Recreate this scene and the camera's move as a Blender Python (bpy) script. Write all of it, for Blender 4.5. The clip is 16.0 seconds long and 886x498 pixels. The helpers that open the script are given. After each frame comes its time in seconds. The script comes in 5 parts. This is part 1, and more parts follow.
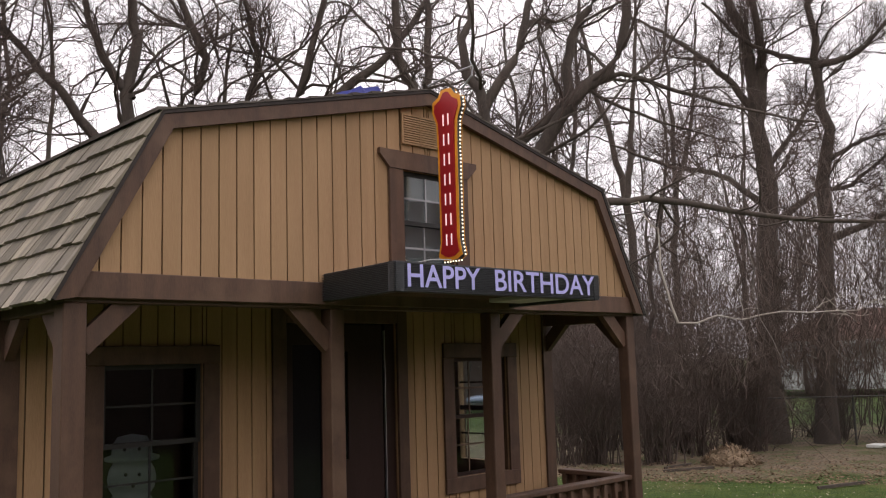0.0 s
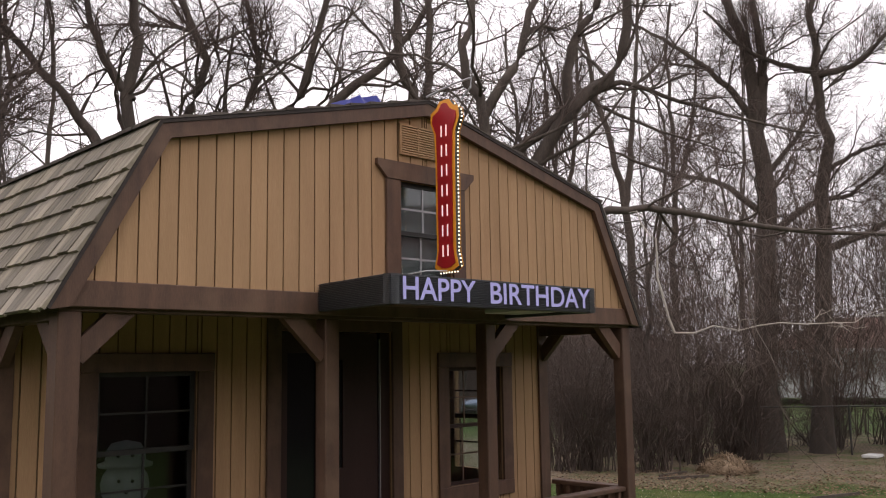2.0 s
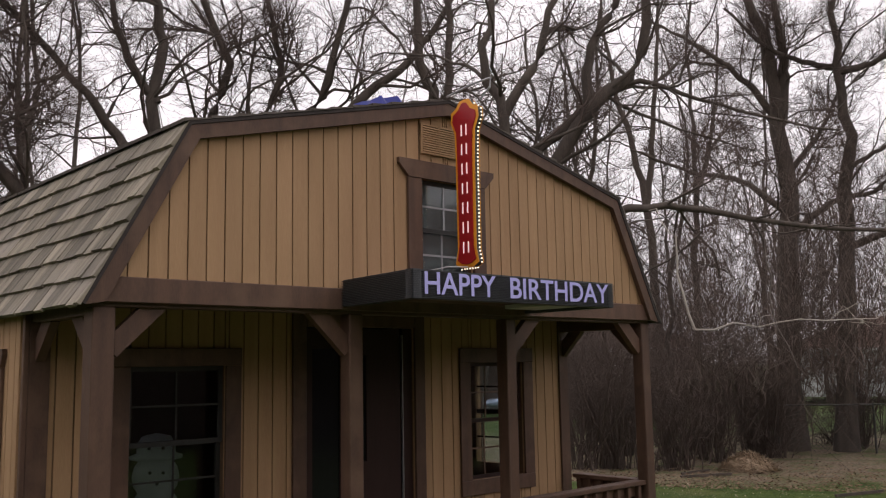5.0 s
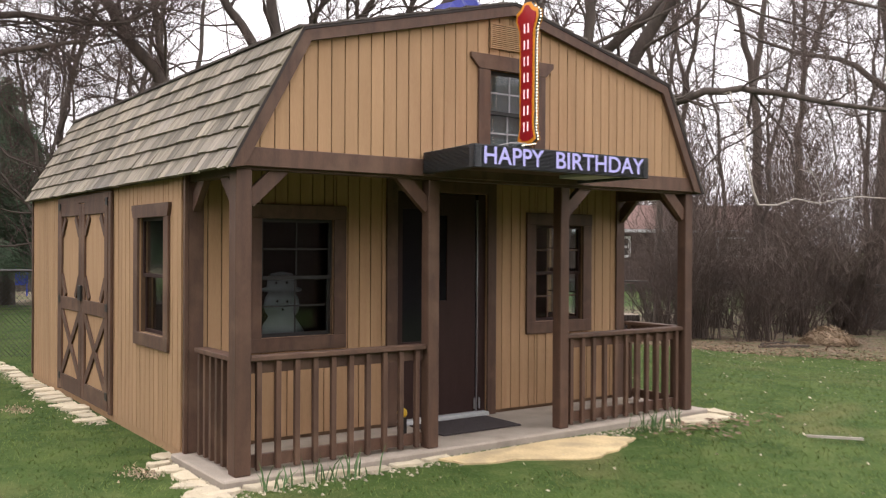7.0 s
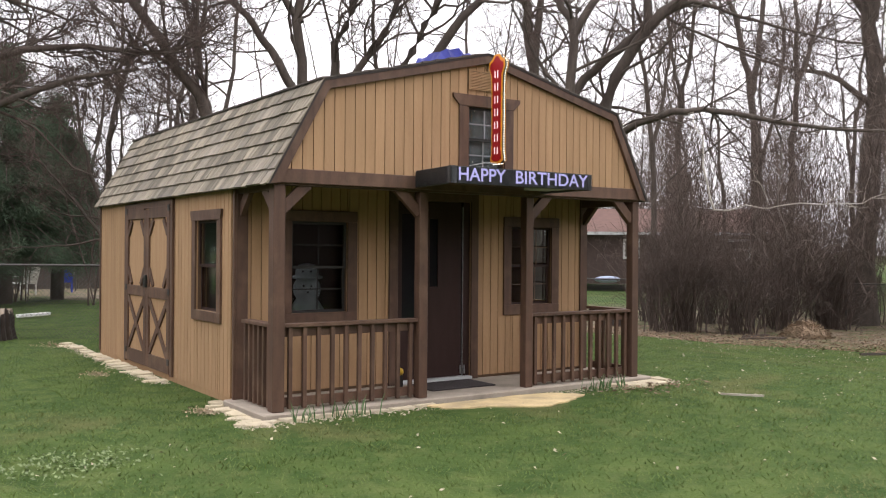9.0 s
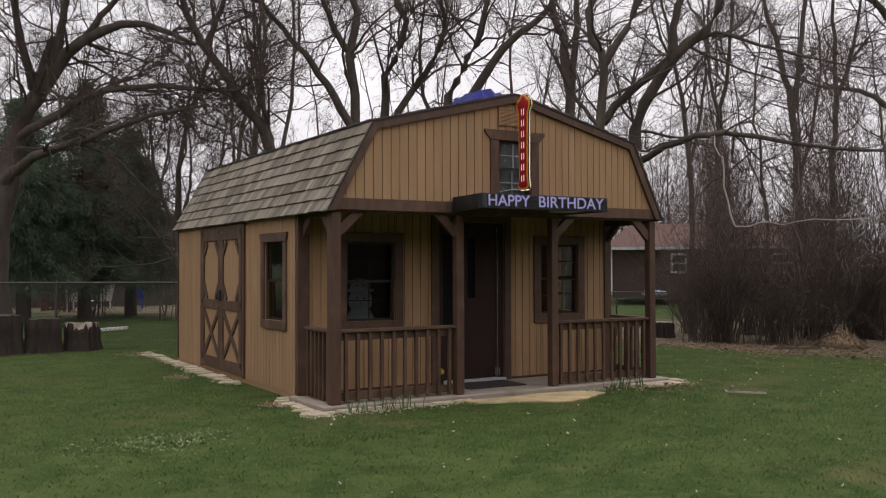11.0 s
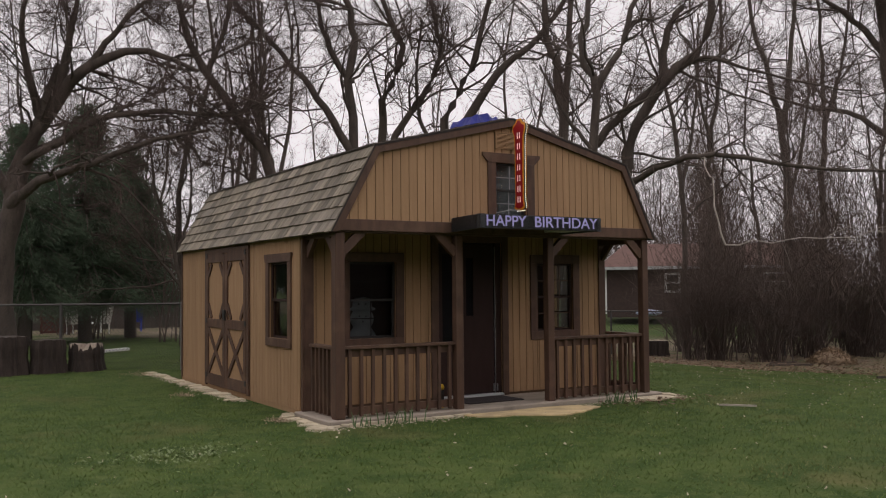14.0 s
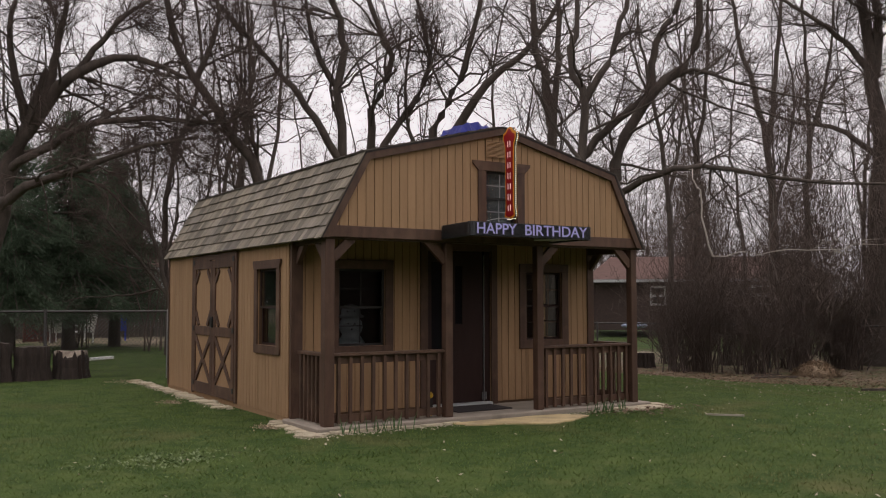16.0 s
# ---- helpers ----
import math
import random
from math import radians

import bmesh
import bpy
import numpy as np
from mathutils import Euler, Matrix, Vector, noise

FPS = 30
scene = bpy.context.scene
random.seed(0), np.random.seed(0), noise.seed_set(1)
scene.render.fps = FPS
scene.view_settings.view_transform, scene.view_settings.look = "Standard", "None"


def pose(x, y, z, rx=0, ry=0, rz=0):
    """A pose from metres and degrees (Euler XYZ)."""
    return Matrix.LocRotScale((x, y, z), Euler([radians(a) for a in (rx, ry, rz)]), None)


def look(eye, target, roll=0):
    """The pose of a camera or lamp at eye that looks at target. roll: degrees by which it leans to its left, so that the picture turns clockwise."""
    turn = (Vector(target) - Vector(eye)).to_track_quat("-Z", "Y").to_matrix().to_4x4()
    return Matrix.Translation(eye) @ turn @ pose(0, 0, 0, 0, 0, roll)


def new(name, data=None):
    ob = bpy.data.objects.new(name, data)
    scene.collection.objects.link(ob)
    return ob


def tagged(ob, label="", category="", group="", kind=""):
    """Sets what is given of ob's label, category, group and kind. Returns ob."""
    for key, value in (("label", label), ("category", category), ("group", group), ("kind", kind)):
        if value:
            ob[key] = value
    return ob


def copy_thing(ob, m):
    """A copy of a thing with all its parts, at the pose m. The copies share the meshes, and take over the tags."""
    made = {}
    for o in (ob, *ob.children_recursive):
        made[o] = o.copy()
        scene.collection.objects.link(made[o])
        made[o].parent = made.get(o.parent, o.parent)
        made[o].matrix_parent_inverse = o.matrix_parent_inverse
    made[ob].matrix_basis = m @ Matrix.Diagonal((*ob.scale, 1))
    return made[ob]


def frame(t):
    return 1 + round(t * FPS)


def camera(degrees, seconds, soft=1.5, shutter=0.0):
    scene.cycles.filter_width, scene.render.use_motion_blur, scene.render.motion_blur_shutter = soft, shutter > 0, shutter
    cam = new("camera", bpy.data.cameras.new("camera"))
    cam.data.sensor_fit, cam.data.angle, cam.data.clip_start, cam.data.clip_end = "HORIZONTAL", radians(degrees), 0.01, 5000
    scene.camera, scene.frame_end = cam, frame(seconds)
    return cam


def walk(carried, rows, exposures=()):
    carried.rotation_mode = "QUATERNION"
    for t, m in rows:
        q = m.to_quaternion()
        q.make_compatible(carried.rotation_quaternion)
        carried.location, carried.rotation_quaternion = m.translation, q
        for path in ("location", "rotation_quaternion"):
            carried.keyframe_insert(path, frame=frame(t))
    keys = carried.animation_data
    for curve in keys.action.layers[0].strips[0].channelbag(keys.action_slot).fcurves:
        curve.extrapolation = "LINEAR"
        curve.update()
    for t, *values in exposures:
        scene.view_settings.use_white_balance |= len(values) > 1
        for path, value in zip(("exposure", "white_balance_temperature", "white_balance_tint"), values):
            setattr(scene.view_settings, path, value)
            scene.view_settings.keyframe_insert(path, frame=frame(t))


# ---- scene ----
cam = camera(51.6, 16.0, soft=1.1, shutter=0.5)
PATH = [
    (0, (-1.668, -4.295, 1.692), (-0.293, -2.864, 1.941), -1.7),
    (0.5, (-1.668, -4.318, 1.739), (-0.299, -2.881, 1.982), -1.3),
    (1, (-1.657, -4.321, 1.739), (-0.288, -2.885, 1.989), -1.0),
    (1.5, (-1.667, -4.314, 1.719), (-0.294, -2.884, 1.981), -1.2),
    (2, (-1.664, -4.318, 1.748), (-0.288, -2.889, 2.001), -0.9),
    (2.5, (-1.664, -4.326, 1.734), (-0.285, -2.901, 1.992), -1.1),
    (3, (-1.662, -4.314, 1.735), (-0.282, -2.889, 1.993), -1.0),
    (5.5, (-1.822, -4.495, 1.682), (-0.513, -3.002, 1.926), -1.0),
    (6, (-1.957, -4.819, 1.583), (-0.76, -3.225, 1.748), 0.0),
    (6.5, (-2.126, -5.192, 1.527), (-0.997, -3.545, 1.641), -0.1),
    (7, (-2.387, -5.676, 1.525), (-1.224, -4.049, 1.52), 0.3),
    (7.5, (-2.605, -6.164, 1.485), (-1.475, -4.513, 1.46), -2.2),
    (8, (-2.848, -6.723, 1.475), (-1.732, -5.065, 1.526), -0.3),
    (8.5, (-3.098, -7.155, 1.491), (-1.989, -5.491, 1.486), 0.1),
    (9, (-3.313, -7.568, 1.464), (-2.191, -5.912, 1.465), 0.4),
    (9.5, (-3.576, -8.049, 1.481), (-2.441, -6.403, 1.525), -0.5),
    (10, (-3.77, -8.481, 1.484), (-2.682, -6.803, 1.523), -0.8),
    (10.2, (-3.785, -8.572, 1.481), (-2.749, -6.861, 1.492), -0.5),
    (12.5, (-4.135, -9.105, 1.416), (-3.118, -7.385, 1.509), -0.3),
    (13, (-4.144, -9.147, 1.414), (-3.125, -7.429, 1.501), -0.4),
    (13.5, (-4.131, -9.129, 1.401), (-3.107, -7.413, 1.49), -0.5),
    (14, (-4.126, -9.107, 1.419), (-3.094, -7.395, 1.503), -0.5),
    (14.5, (-4.138, -9.102, 1.411), (-3.099, -7.396, 1.503), -0.6),
    (15, (-4.128, -9.134, 1.403), (-3.085, -7.43, 1.497), -0.4),
    (15.5, (-4.117, -9.125, 1.406), (-3.07, -7.424, 1.503), -0.2),
    (16, (-4.168, -9.071, 1.362), (-3.11, -7.378, 1.473), -0.1),
]
EXPOSURES = [(0, 0.19, 6450, 10), (3, 0.19, 6450, 10), (5.5, -0.16, 6450, 10), (6, 0.2, 6450, 10), (6.5, 0.6, 6450, 9), (7, 0.95, 6350, 8), (7.5, 0.62, 6350, 8), (8, 0.9, 6250, 6),
             (9, 0.82, 6250, 6), (9.5, 0.46, 6250, 6), (10, 0.14, 6250, 6), (12.5, -0.4, 6500, 10), (16, -0.36, 6500, 10)]
walk(cam, [(t, look(eye, target, roll)) for t, eye, target, roll in PATH], EXPOSURES)

# ---- world, sun, exposure ----
world = bpy.data.worlds.new("overcast")
scene.world = world
world.use_nodes = True
wn, wl = world.node_tree.nodes, world.node_tree.links
sky = wn.new("ShaderNodeTexSky")
sky.sky_type, sky.sun_disc, sky.sun_elevation, sky.sun_rotation = "NISHITA", False, radians(72), radians(197)
sky.air_density, sky.dust_density = 1.0, 4.0
grey = wn.new("ShaderNodeHueSaturation")
grey.inputs["Saturation"].default_value = 0.12
coord = wn.new("ShaderNodeTexCoord")
cloud = wn.new("ShaderNodeTexNoise")
cloud.inputs["Scale"].default_value, cloud.inputs["Detail"].default_value = 3.0, 5.0
ramp = wn.new("ShaderNodeMapRange")
ramp.inputs["From Min"].default_value, ramp.inputs["From Max"].default_value = 0.3, 0.7
ramp.inputs["To Min"].default_value, ramp.inputs["To Max"].default_value = 6.2, 8.2
veil = wn.new("ShaderNodeMix")
veil.data_type = "RGBA"
veil.inputs["Factor"].default_value = 0.86
tint = wn.new("ShaderNodeVectorMath")
tint.operation = "SCALE"
tint.inputs[0].default_value = (1.02, 0.945, 0.975)
back = wn["Background"]
back.inputs["Strength"].default_value = 0.13
wl.new(sky.outputs[0], grey.inputs["Color"])
wl.new(coord.outputs["Generated"], cloud.inputs["Vector"])
wl.new(cloud.outputs["Fac"], ramp.inputs["Value"])
rise = wn.new("ShaderNodeSeparateXYZ")
wl.new(coord.outputs["Generated"], rise.inputs[0])
dome = wn.new("ShaderNodeMapRange")
for key, value in (("From Min", 0.0), ("From Max", 1.0), ("To Min", 1.24), ("To Max", 2.15)):
    dome.inputs[key].default_value = value
wl.new(rise.outputs["Z"], dome.inputs["Value"])
bright = wn.new("ShaderNodeMath")
bright.operation = "MULTIPLY"
wl.new(ramp.outputs[0], bright.inputs[0])
wl.new(dome.outputs[0], bright.inputs[1])
wl.new(bright.outputs[0], tint.inputs["Scale"])
wl.new(grey.outputs[0], veil.inputs[6])
wl.new(tint.outputs[0], veil.inputs[7])
wl.new(veil.outputs[2], back.inputs["Color"])

sun = new("sun", bpy.data.lights.new("sun", "SUN"))
sun.data.energy, sun.data.angle, sun.data.color = 0.25, radians(30), (1.0, 0.96, 0.9)
sun.matrix_world = look((0, 0, 30), (3, 9.5, 0))

# ---- materials ----


def links_of(name):
    m = bpy.data.materials.new(name)
    m.use_nodes = True
    return m, m.node_tree.nodes, m.node_tree.links


def surface(name, colour, dark, rough=0.75, scale=6.0, stretch=(1, 1, 1), fine=60.0, bump=0.25, piece=0.0, metal=0.0,
            spread=0.5, stain=None, stain_scale=0.8, island=False, spec=0.4):
    """Two colours mixed by coarse and fine noise, with fine relief; piece: how far single pieces differ; stain: a third colour in patches."""
    m, n, l = links_of(name)
    b = n["Principled BSDF"]
    b.inputs["Roughness"].default_value, b.inputs["Metallic"].default_value = rough, metal
    b.inputs["Specular IOR Level"].default_value = spec
    c = n.new("ShaderNodeTexCoord")
    mp = n.new("ShaderNodeMapping")
    mp.inputs["Scale"].default_value = stretch
    l.new(c.outputs["Object"], mp.inputs["Vector"])
    coarse, grain = n.new("ShaderNodeTexNoise"), n.new("ShaderNodeTexNoise")
    coarse.inputs["Scale"].default_value, coarse.inputs["Detail"].default_value = scale, 6.0
    grain.inputs["Scale"].default_value, grain.inputs["Detail"].default_value = fine, 4.0
    for t in (coarse, grain):
        l.new(mp.outputs[0], t.inputs["Vector"])
    add = n.new("ShaderNodeMath")
    add.operation = "MULTIPLY_ADD"
    add.inputs[1].default_value = 0.6
    l.new(coarse.outputs["Fac"], add.inputs[0])
    half = n.new("ShaderNodeMath")
    half.operation = "MULTIPLY"
    half.inputs[1].default_value = 0.4
    l.new(grain.outputs["Fac"], half.inputs[0])
    l.new(half.outputs[0], add.inputs[2])
    r = n.new("ShaderNodeMapRange")
    r.inputs["From Min"].default_value, r.inputs["From Max"].default_value = 0.5 - spread * 0.4, 0.5 + spread * 0.4
    l.new(add.outputs[0], r.inputs["Value"])
    mix = n.new("ShaderNodeMix")
    mix.data_type = "RGBA"
    mix.inputs[6].default_value, mix.inputs[7].default_value = (*dark, 1), (*colour, 1)
    l.new(r.outputs[0], mix.inputs["Factor"])
    out = mix.outputs[2]
    if stain:
        patch = n.new("ShaderNodeTexNoise")
        patch.inputs["Scale"].default_value, patch.inputs["Detail"].default_value = stain_scale, 5.0
        l.new(c.outputs["Object"], patch.inputs["Vector"])
        pr = n.new("ShaderNodeMapRange")
        pr.inputs["From Min"].default_value, pr.inputs["From Max"].default_value = 0.52, 0.72
        pr.inputs["To Max"].default_value = 0.8
        l.new(patch.outputs["Fac"], pr.inputs["Value"])
        sm = n.new("ShaderNodeMix")
        sm.data_type = "RGBA"
        sm.inputs[7].default_value = (*stain, 1)
        l.new(out, sm.inputs[6])
        l.new(pr.outputs[0], sm.inputs["Factor"])
        out = sm.outputs[2]
    if piece:
        if island:
            rnd = n.new("ShaderNodeNewGeometry").outputs["Random Per Island"]
        else:
            rnd = n.new("ShaderNodeObjectInfo").outputs["Random"]
        v = n.new("ShaderNodeMapRange")
        v.inputs["To Min"].default_value, v.inputs["To Max"].default_value = 1 - piece, 1 + piece
        l.new(rnd, v.inputs["Value"])
        h = n.new("ShaderNodeHueSaturation")
        l.new(v.outputs[0], h.inputs["Value"])
        l.new(out, h.inputs["Color"])
        out = h.outputs[0]
    l.new(out, b.inputs["Base Color"])
    if bump:
        bp = n.new("ShaderNodeBump")
        bp.inputs["Strength"].default_value, bp.inputs["Distance"].default_value = bump, 0.006
        l.new(add.outputs[0], bp.inputs["Height"])
        l.new(bp.outputs[0], b.inputs["Normal"])
    return m


def glowing(name, colour, strength):
    m, n, l = links_of(name)
    b = n["Principled BSDF"]
    b.inputs["Base Color"].default_value = (*colour, 1)
    b.inputs["Emission Color"].default_value = (*colour, 1)
    b.inputs["Emission Strength"].default_value = strength
    return m


SIDING = surface("tan_siding", (0.375, 0.233, 0.124), (0.285, 0.17, 0.086), 0.8, 2.5, (6, 6, 0.5), 40, 0.3, 0.06, stain=(0.3, 0.185, 0.095), spread=0.42)
GROOVE = surface("siding_groove", (0.12, 0.069, 0.037), (0.075, 0.043, 0.023), 0.9, 5)
TRIM = surface("brown_trim", (0.1, 0.053, 0.033), (0.058, 0.031, 0.02), 0.65, 3, (5, 5, 0.8), 50, 0.3, 0.14, stain=(0.135, 0.08, 0.05), stain_scale=3.5, spread=0.38)
SHINGLE = surface("weathered_shingle", (0.262, 0.225, 0.168), (0.1, 0.086, 0.066), 0.92, 2.6, (0.6, 11, 0.6), 34, 0.7, 0.42, stain=(0.17, 0.15, 0.13), stain_scale=1.6, spread=0.4)
SHINGLE_FIELD = surface("weathered_shingle_field", (0.12, 0.1, 0.085), (0.065, 0.054, 0.046), 0.92, 2.2, (0.5, 9, 0.5), 26, 0.5, 0.26, island=True)
ROOF_EDGE = surface("dark_roof_edge", (0.05, 0.04, 0.036), (0.025, 0.02, 0.018), 0.9, 8)
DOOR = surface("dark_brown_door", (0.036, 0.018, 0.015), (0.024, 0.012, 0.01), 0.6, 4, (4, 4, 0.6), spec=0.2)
CONCRETE = surface("worn_concrete", (0.36, 0.31, 0.25), (0.24, 0.2, 0.16), 0.9, 4, fine=80, stain=(0.17, 0.14, 0.11), stain_scale=2.5)
STEP_STONE = surface("yellow_flagstone", (0.6, 0.46, 0.25), (0.38, 0.29, 0.16), 0.9, 4, fine=50, bump=0.5, stain=(0.3, 0.24, 0.15), stain_scale=3.2, spread=0.35)
FLAGSTONE = surface("sandy_flagstone", (0.57, 0.49, 0.35), (0.38, 0.32, 0.22), 0.9, 5, fine=70, bump=0.4, piece=0.14, stain=(0.3, 0.26, 0.2), stain_scale=3)
GRAVEL = surface("pale_gravel", (0.46, 0.4, 0.3), (0.26, 0.22, 0.16), 0.95, 10, piece=0.35, island=True)
MAT = surface("dark_door_mat", (0.045, 0.035, 0.034), (0.025, 0.02, 0.02), 0.95, 30, fine=300, bump=0.5)
# shade of the unlit room put into one dark interior colour
ROOM_SHADE = surface("room_shade", (0.06, 0.048, 0.04), (0.04, 0.032, 0.026), 0.9, 4)
SNOW = surface("dulled_white_figure", (0.3, 0.31, 0.32), (0.2, 0.21, 0.22), 0.6, 5)
WHITE = surface("white_paint", (0.72, 0.72, 0.7), (0.6, 0.6, 0.58), 0.6, 4)
PLASTIC_WHITE = surface("dull_white_plastic", (0.5, 0.5, 0.49), (0.36, 0.37, 0.37), 0.5, 5)
PANE_GREY = surface("pane_grey", (0.2, 0.21, 0.215), (0.14, 0.15, 0.155), 0.7, 3)
SILVER = surface("galvanised_steel", (0.42, 0.42, 0.42), (0.28, 0.28, 0.29), 0.45, 20, metal=0.8, bump=0.05)
BLACK_METAL = surface("black_ironmongery", (0.02, 0.018, 0.017), (0.012, 0.011, 0.01), 0.5, 20)
TARP = surface("blue_tarp", (0.02, 0.03, 0.34), (0.012, 0.02, 0.24), 0.45, 4, bump=0.3)
RED = surface("red_sign_face", (0.32, 0.008, 0.012), (0.26, 0.006, 0.01), 0.45, 3, bump=0.02)
YELLOW = surface("yellow_sign_border", (0.72, 0.3, 0.02), (0.6, 0.24, 0.015), 0.5, 3, bump=0.02)
LETTER = glowing("pale_pink_letter", (0.9, 0.62, 0.6), 0.5)
BULB = glowing("warm_bulb", (1.0, 0.84, 0.62), 1.8)
LED_FACE = surface("led_face", (0.06, 0.062, 0.068), (0.042, 0.044, 0.048), 0.42, 20)
LED_TEXT = glowing("lilac_led", (0.34, 0.32, 0.6), 0.2)
BARK = surface("grey_brown_bark", (0.11, 0.087, 0.071), (0.045, 0.036, 0.03), 0.95, 3, (3, 3, 0.8), 25, 0.8, 0.12)
TWIG = surface("dark_twig", (0.1, 0.07, 0.058), (0.06, 0.043, 0.036), 0.95, 2)
PALE_TWIG = surface("bleached_dead_wood", (0.46, 0.41, 0.35), (0.28, 0.24, 0.2), 0.9, 5)
BRUSH = surface("reddish_brush_twig", (0.125, 0.092, 0.076), (0.06, 0.045, 0.038), 0.95, 2)
NEEDLE = surface("dark_green_needles", (0.1, 0.135, 0.085), (0.062, 0.09, 0.058), 0.9, 1.2, piece=0.16, island=True, spec=0.1)
GRASS = surface("grass_blade", (0.138, 0.178, 0.05), (0.065, 0.106, 0.026), 0.8, 1.6, piece=0.12, island=True, stain=(0.17, 0.15, 0.07), stain_scale=0.6, spread=0.35)


def let_through(m, share):
    """Thin leaves: part of the light passes to the other side."""
    n, l = m.node_tree.nodes, m.node_tree.links
    b = n["Principled BSDF"]
    t, mix = n.new("ShaderNodeBsdfTranslucent"), n.new("ShaderNodeMixShader")
    mix.inputs[0].default_value = share
    l.new(b.inputs["Base Color"].links[0].from_socket, t.inputs["Color"])
    l.new(b.outputs[0], mix.inputs[1])
    l.new(t.outputs[0], mix.inputs[2])
    l.new(mix.outputs[0], n["Material Output"].inputs["Surface"])


let_through(GRASS, 0.45)
let_through(NEEDLE, 0.3)
DRY_LEAF = surface("dry_leaf", (0.22, 0.15, 0.095), (0.12, 0.075, 0.048), 0.85, 6, piece=0.4, island=True)
PALE_LEAF = surface("bleached_leaf", (0.5, 0.44, 0.34), (0.32, 0.27, 0.19), 0.85, 6, piece=0.3, island=True)
CLOVER = surface("pale_clover_leaf", (0.2, 0.24, 0.12), (0.11, 0.15, 0.06), 0.85, 6, piece=0.25, island=True)
OLD_WIRE = surface("dull_old_wire", (0.1, 0.095, 0.09), (0.06, 0.056, 0.052), 0.6, 20, metal=0.5, bump=0.05)
STRAW = surface("dry_straw", (0.48, 0.37, 0.26), (0.28, 0.21, 0.14), 0.9, 8, piece=0.3, island=True)
STUMP_BARK = surface("stump_bark", (0.055, 0.04, 0.032), (0.02, 0.015, 0.013), 0.95, 6, (3, 3, 0.6), 30, 0.9)
OLD_CUT = surface("old_cut_wood", (0.075, 0.056, 0.044), (0.03, 0.024, 0.02), 0.9, 8)
STUMP_TOP = surface("split_wood", (0.4, 0.34, 0.27), (0.17, 0.13, 0.1), 0.9, 8, (4, 4, 1))
BRICK = surface("dark_brick", (0.075, 0.05, 0.042), (0.045, 0.032, 0.028), 0.9, 9)
OLD_BOARD = surface("weathered_fence_board", (0.075, 0.058, 0.046), (0.04, 0.032, 0.026), 0.9, 4, (4, 4, 0.6), 40, 0.4, 0.2)
COVER = surface("pale_blue_cover", (0.3, 0.35, 0.46), (0.2, 0.23, 0.32), 0.6, 4)
RED_BRICK = surface("red_brick", (0.12, 0.045, 0.032), (0.07, 0.03, 0.022), 0.9, 9)
RED_ROOF = surface("red_brown_roof", (0.125, 0.067, 0.053), (0.085, 0.046, 0.037), 0.9, 3)
BLUE = surface("blue_plastic", (0.03, 0.06, 0.4), (0.02, 0.045, 0.3), 0.5, 4)
TOY = surface("yellow_toy", (0.65, 0.42, 0.03), (0.5, 0.3, 0.02), 0.5, 6)
SHOOT = surface("green_shoot", (0.09, 0.15, 0.05), (0.05, 0.1, 0.03), 0.6, 6)


def glass(name, tone, rough=0.03):
    m, n, l = links_of(name)
    b = n["Principled BSDF"]
    b.inputs["Base Color"].default_value = (*tone, 1)
    b.inputs["Roughness"].default_value = rough
    b.inputs["Transmission Weight"].default_value = 1.0
    b.inputs["IOR"].default_value = 1.45
    return m


GLASS = glass("window_glass", (0.8, 0.85, 0.85))


# opaque door panes: the darkness behind the glass is put into the colour
DARK_PANE = surface("dark_pane", (0.012, 0.012, 0.014), (0.008, 0.008, 0.01), 0.12, 3, bump=0.0, spec=0.25)


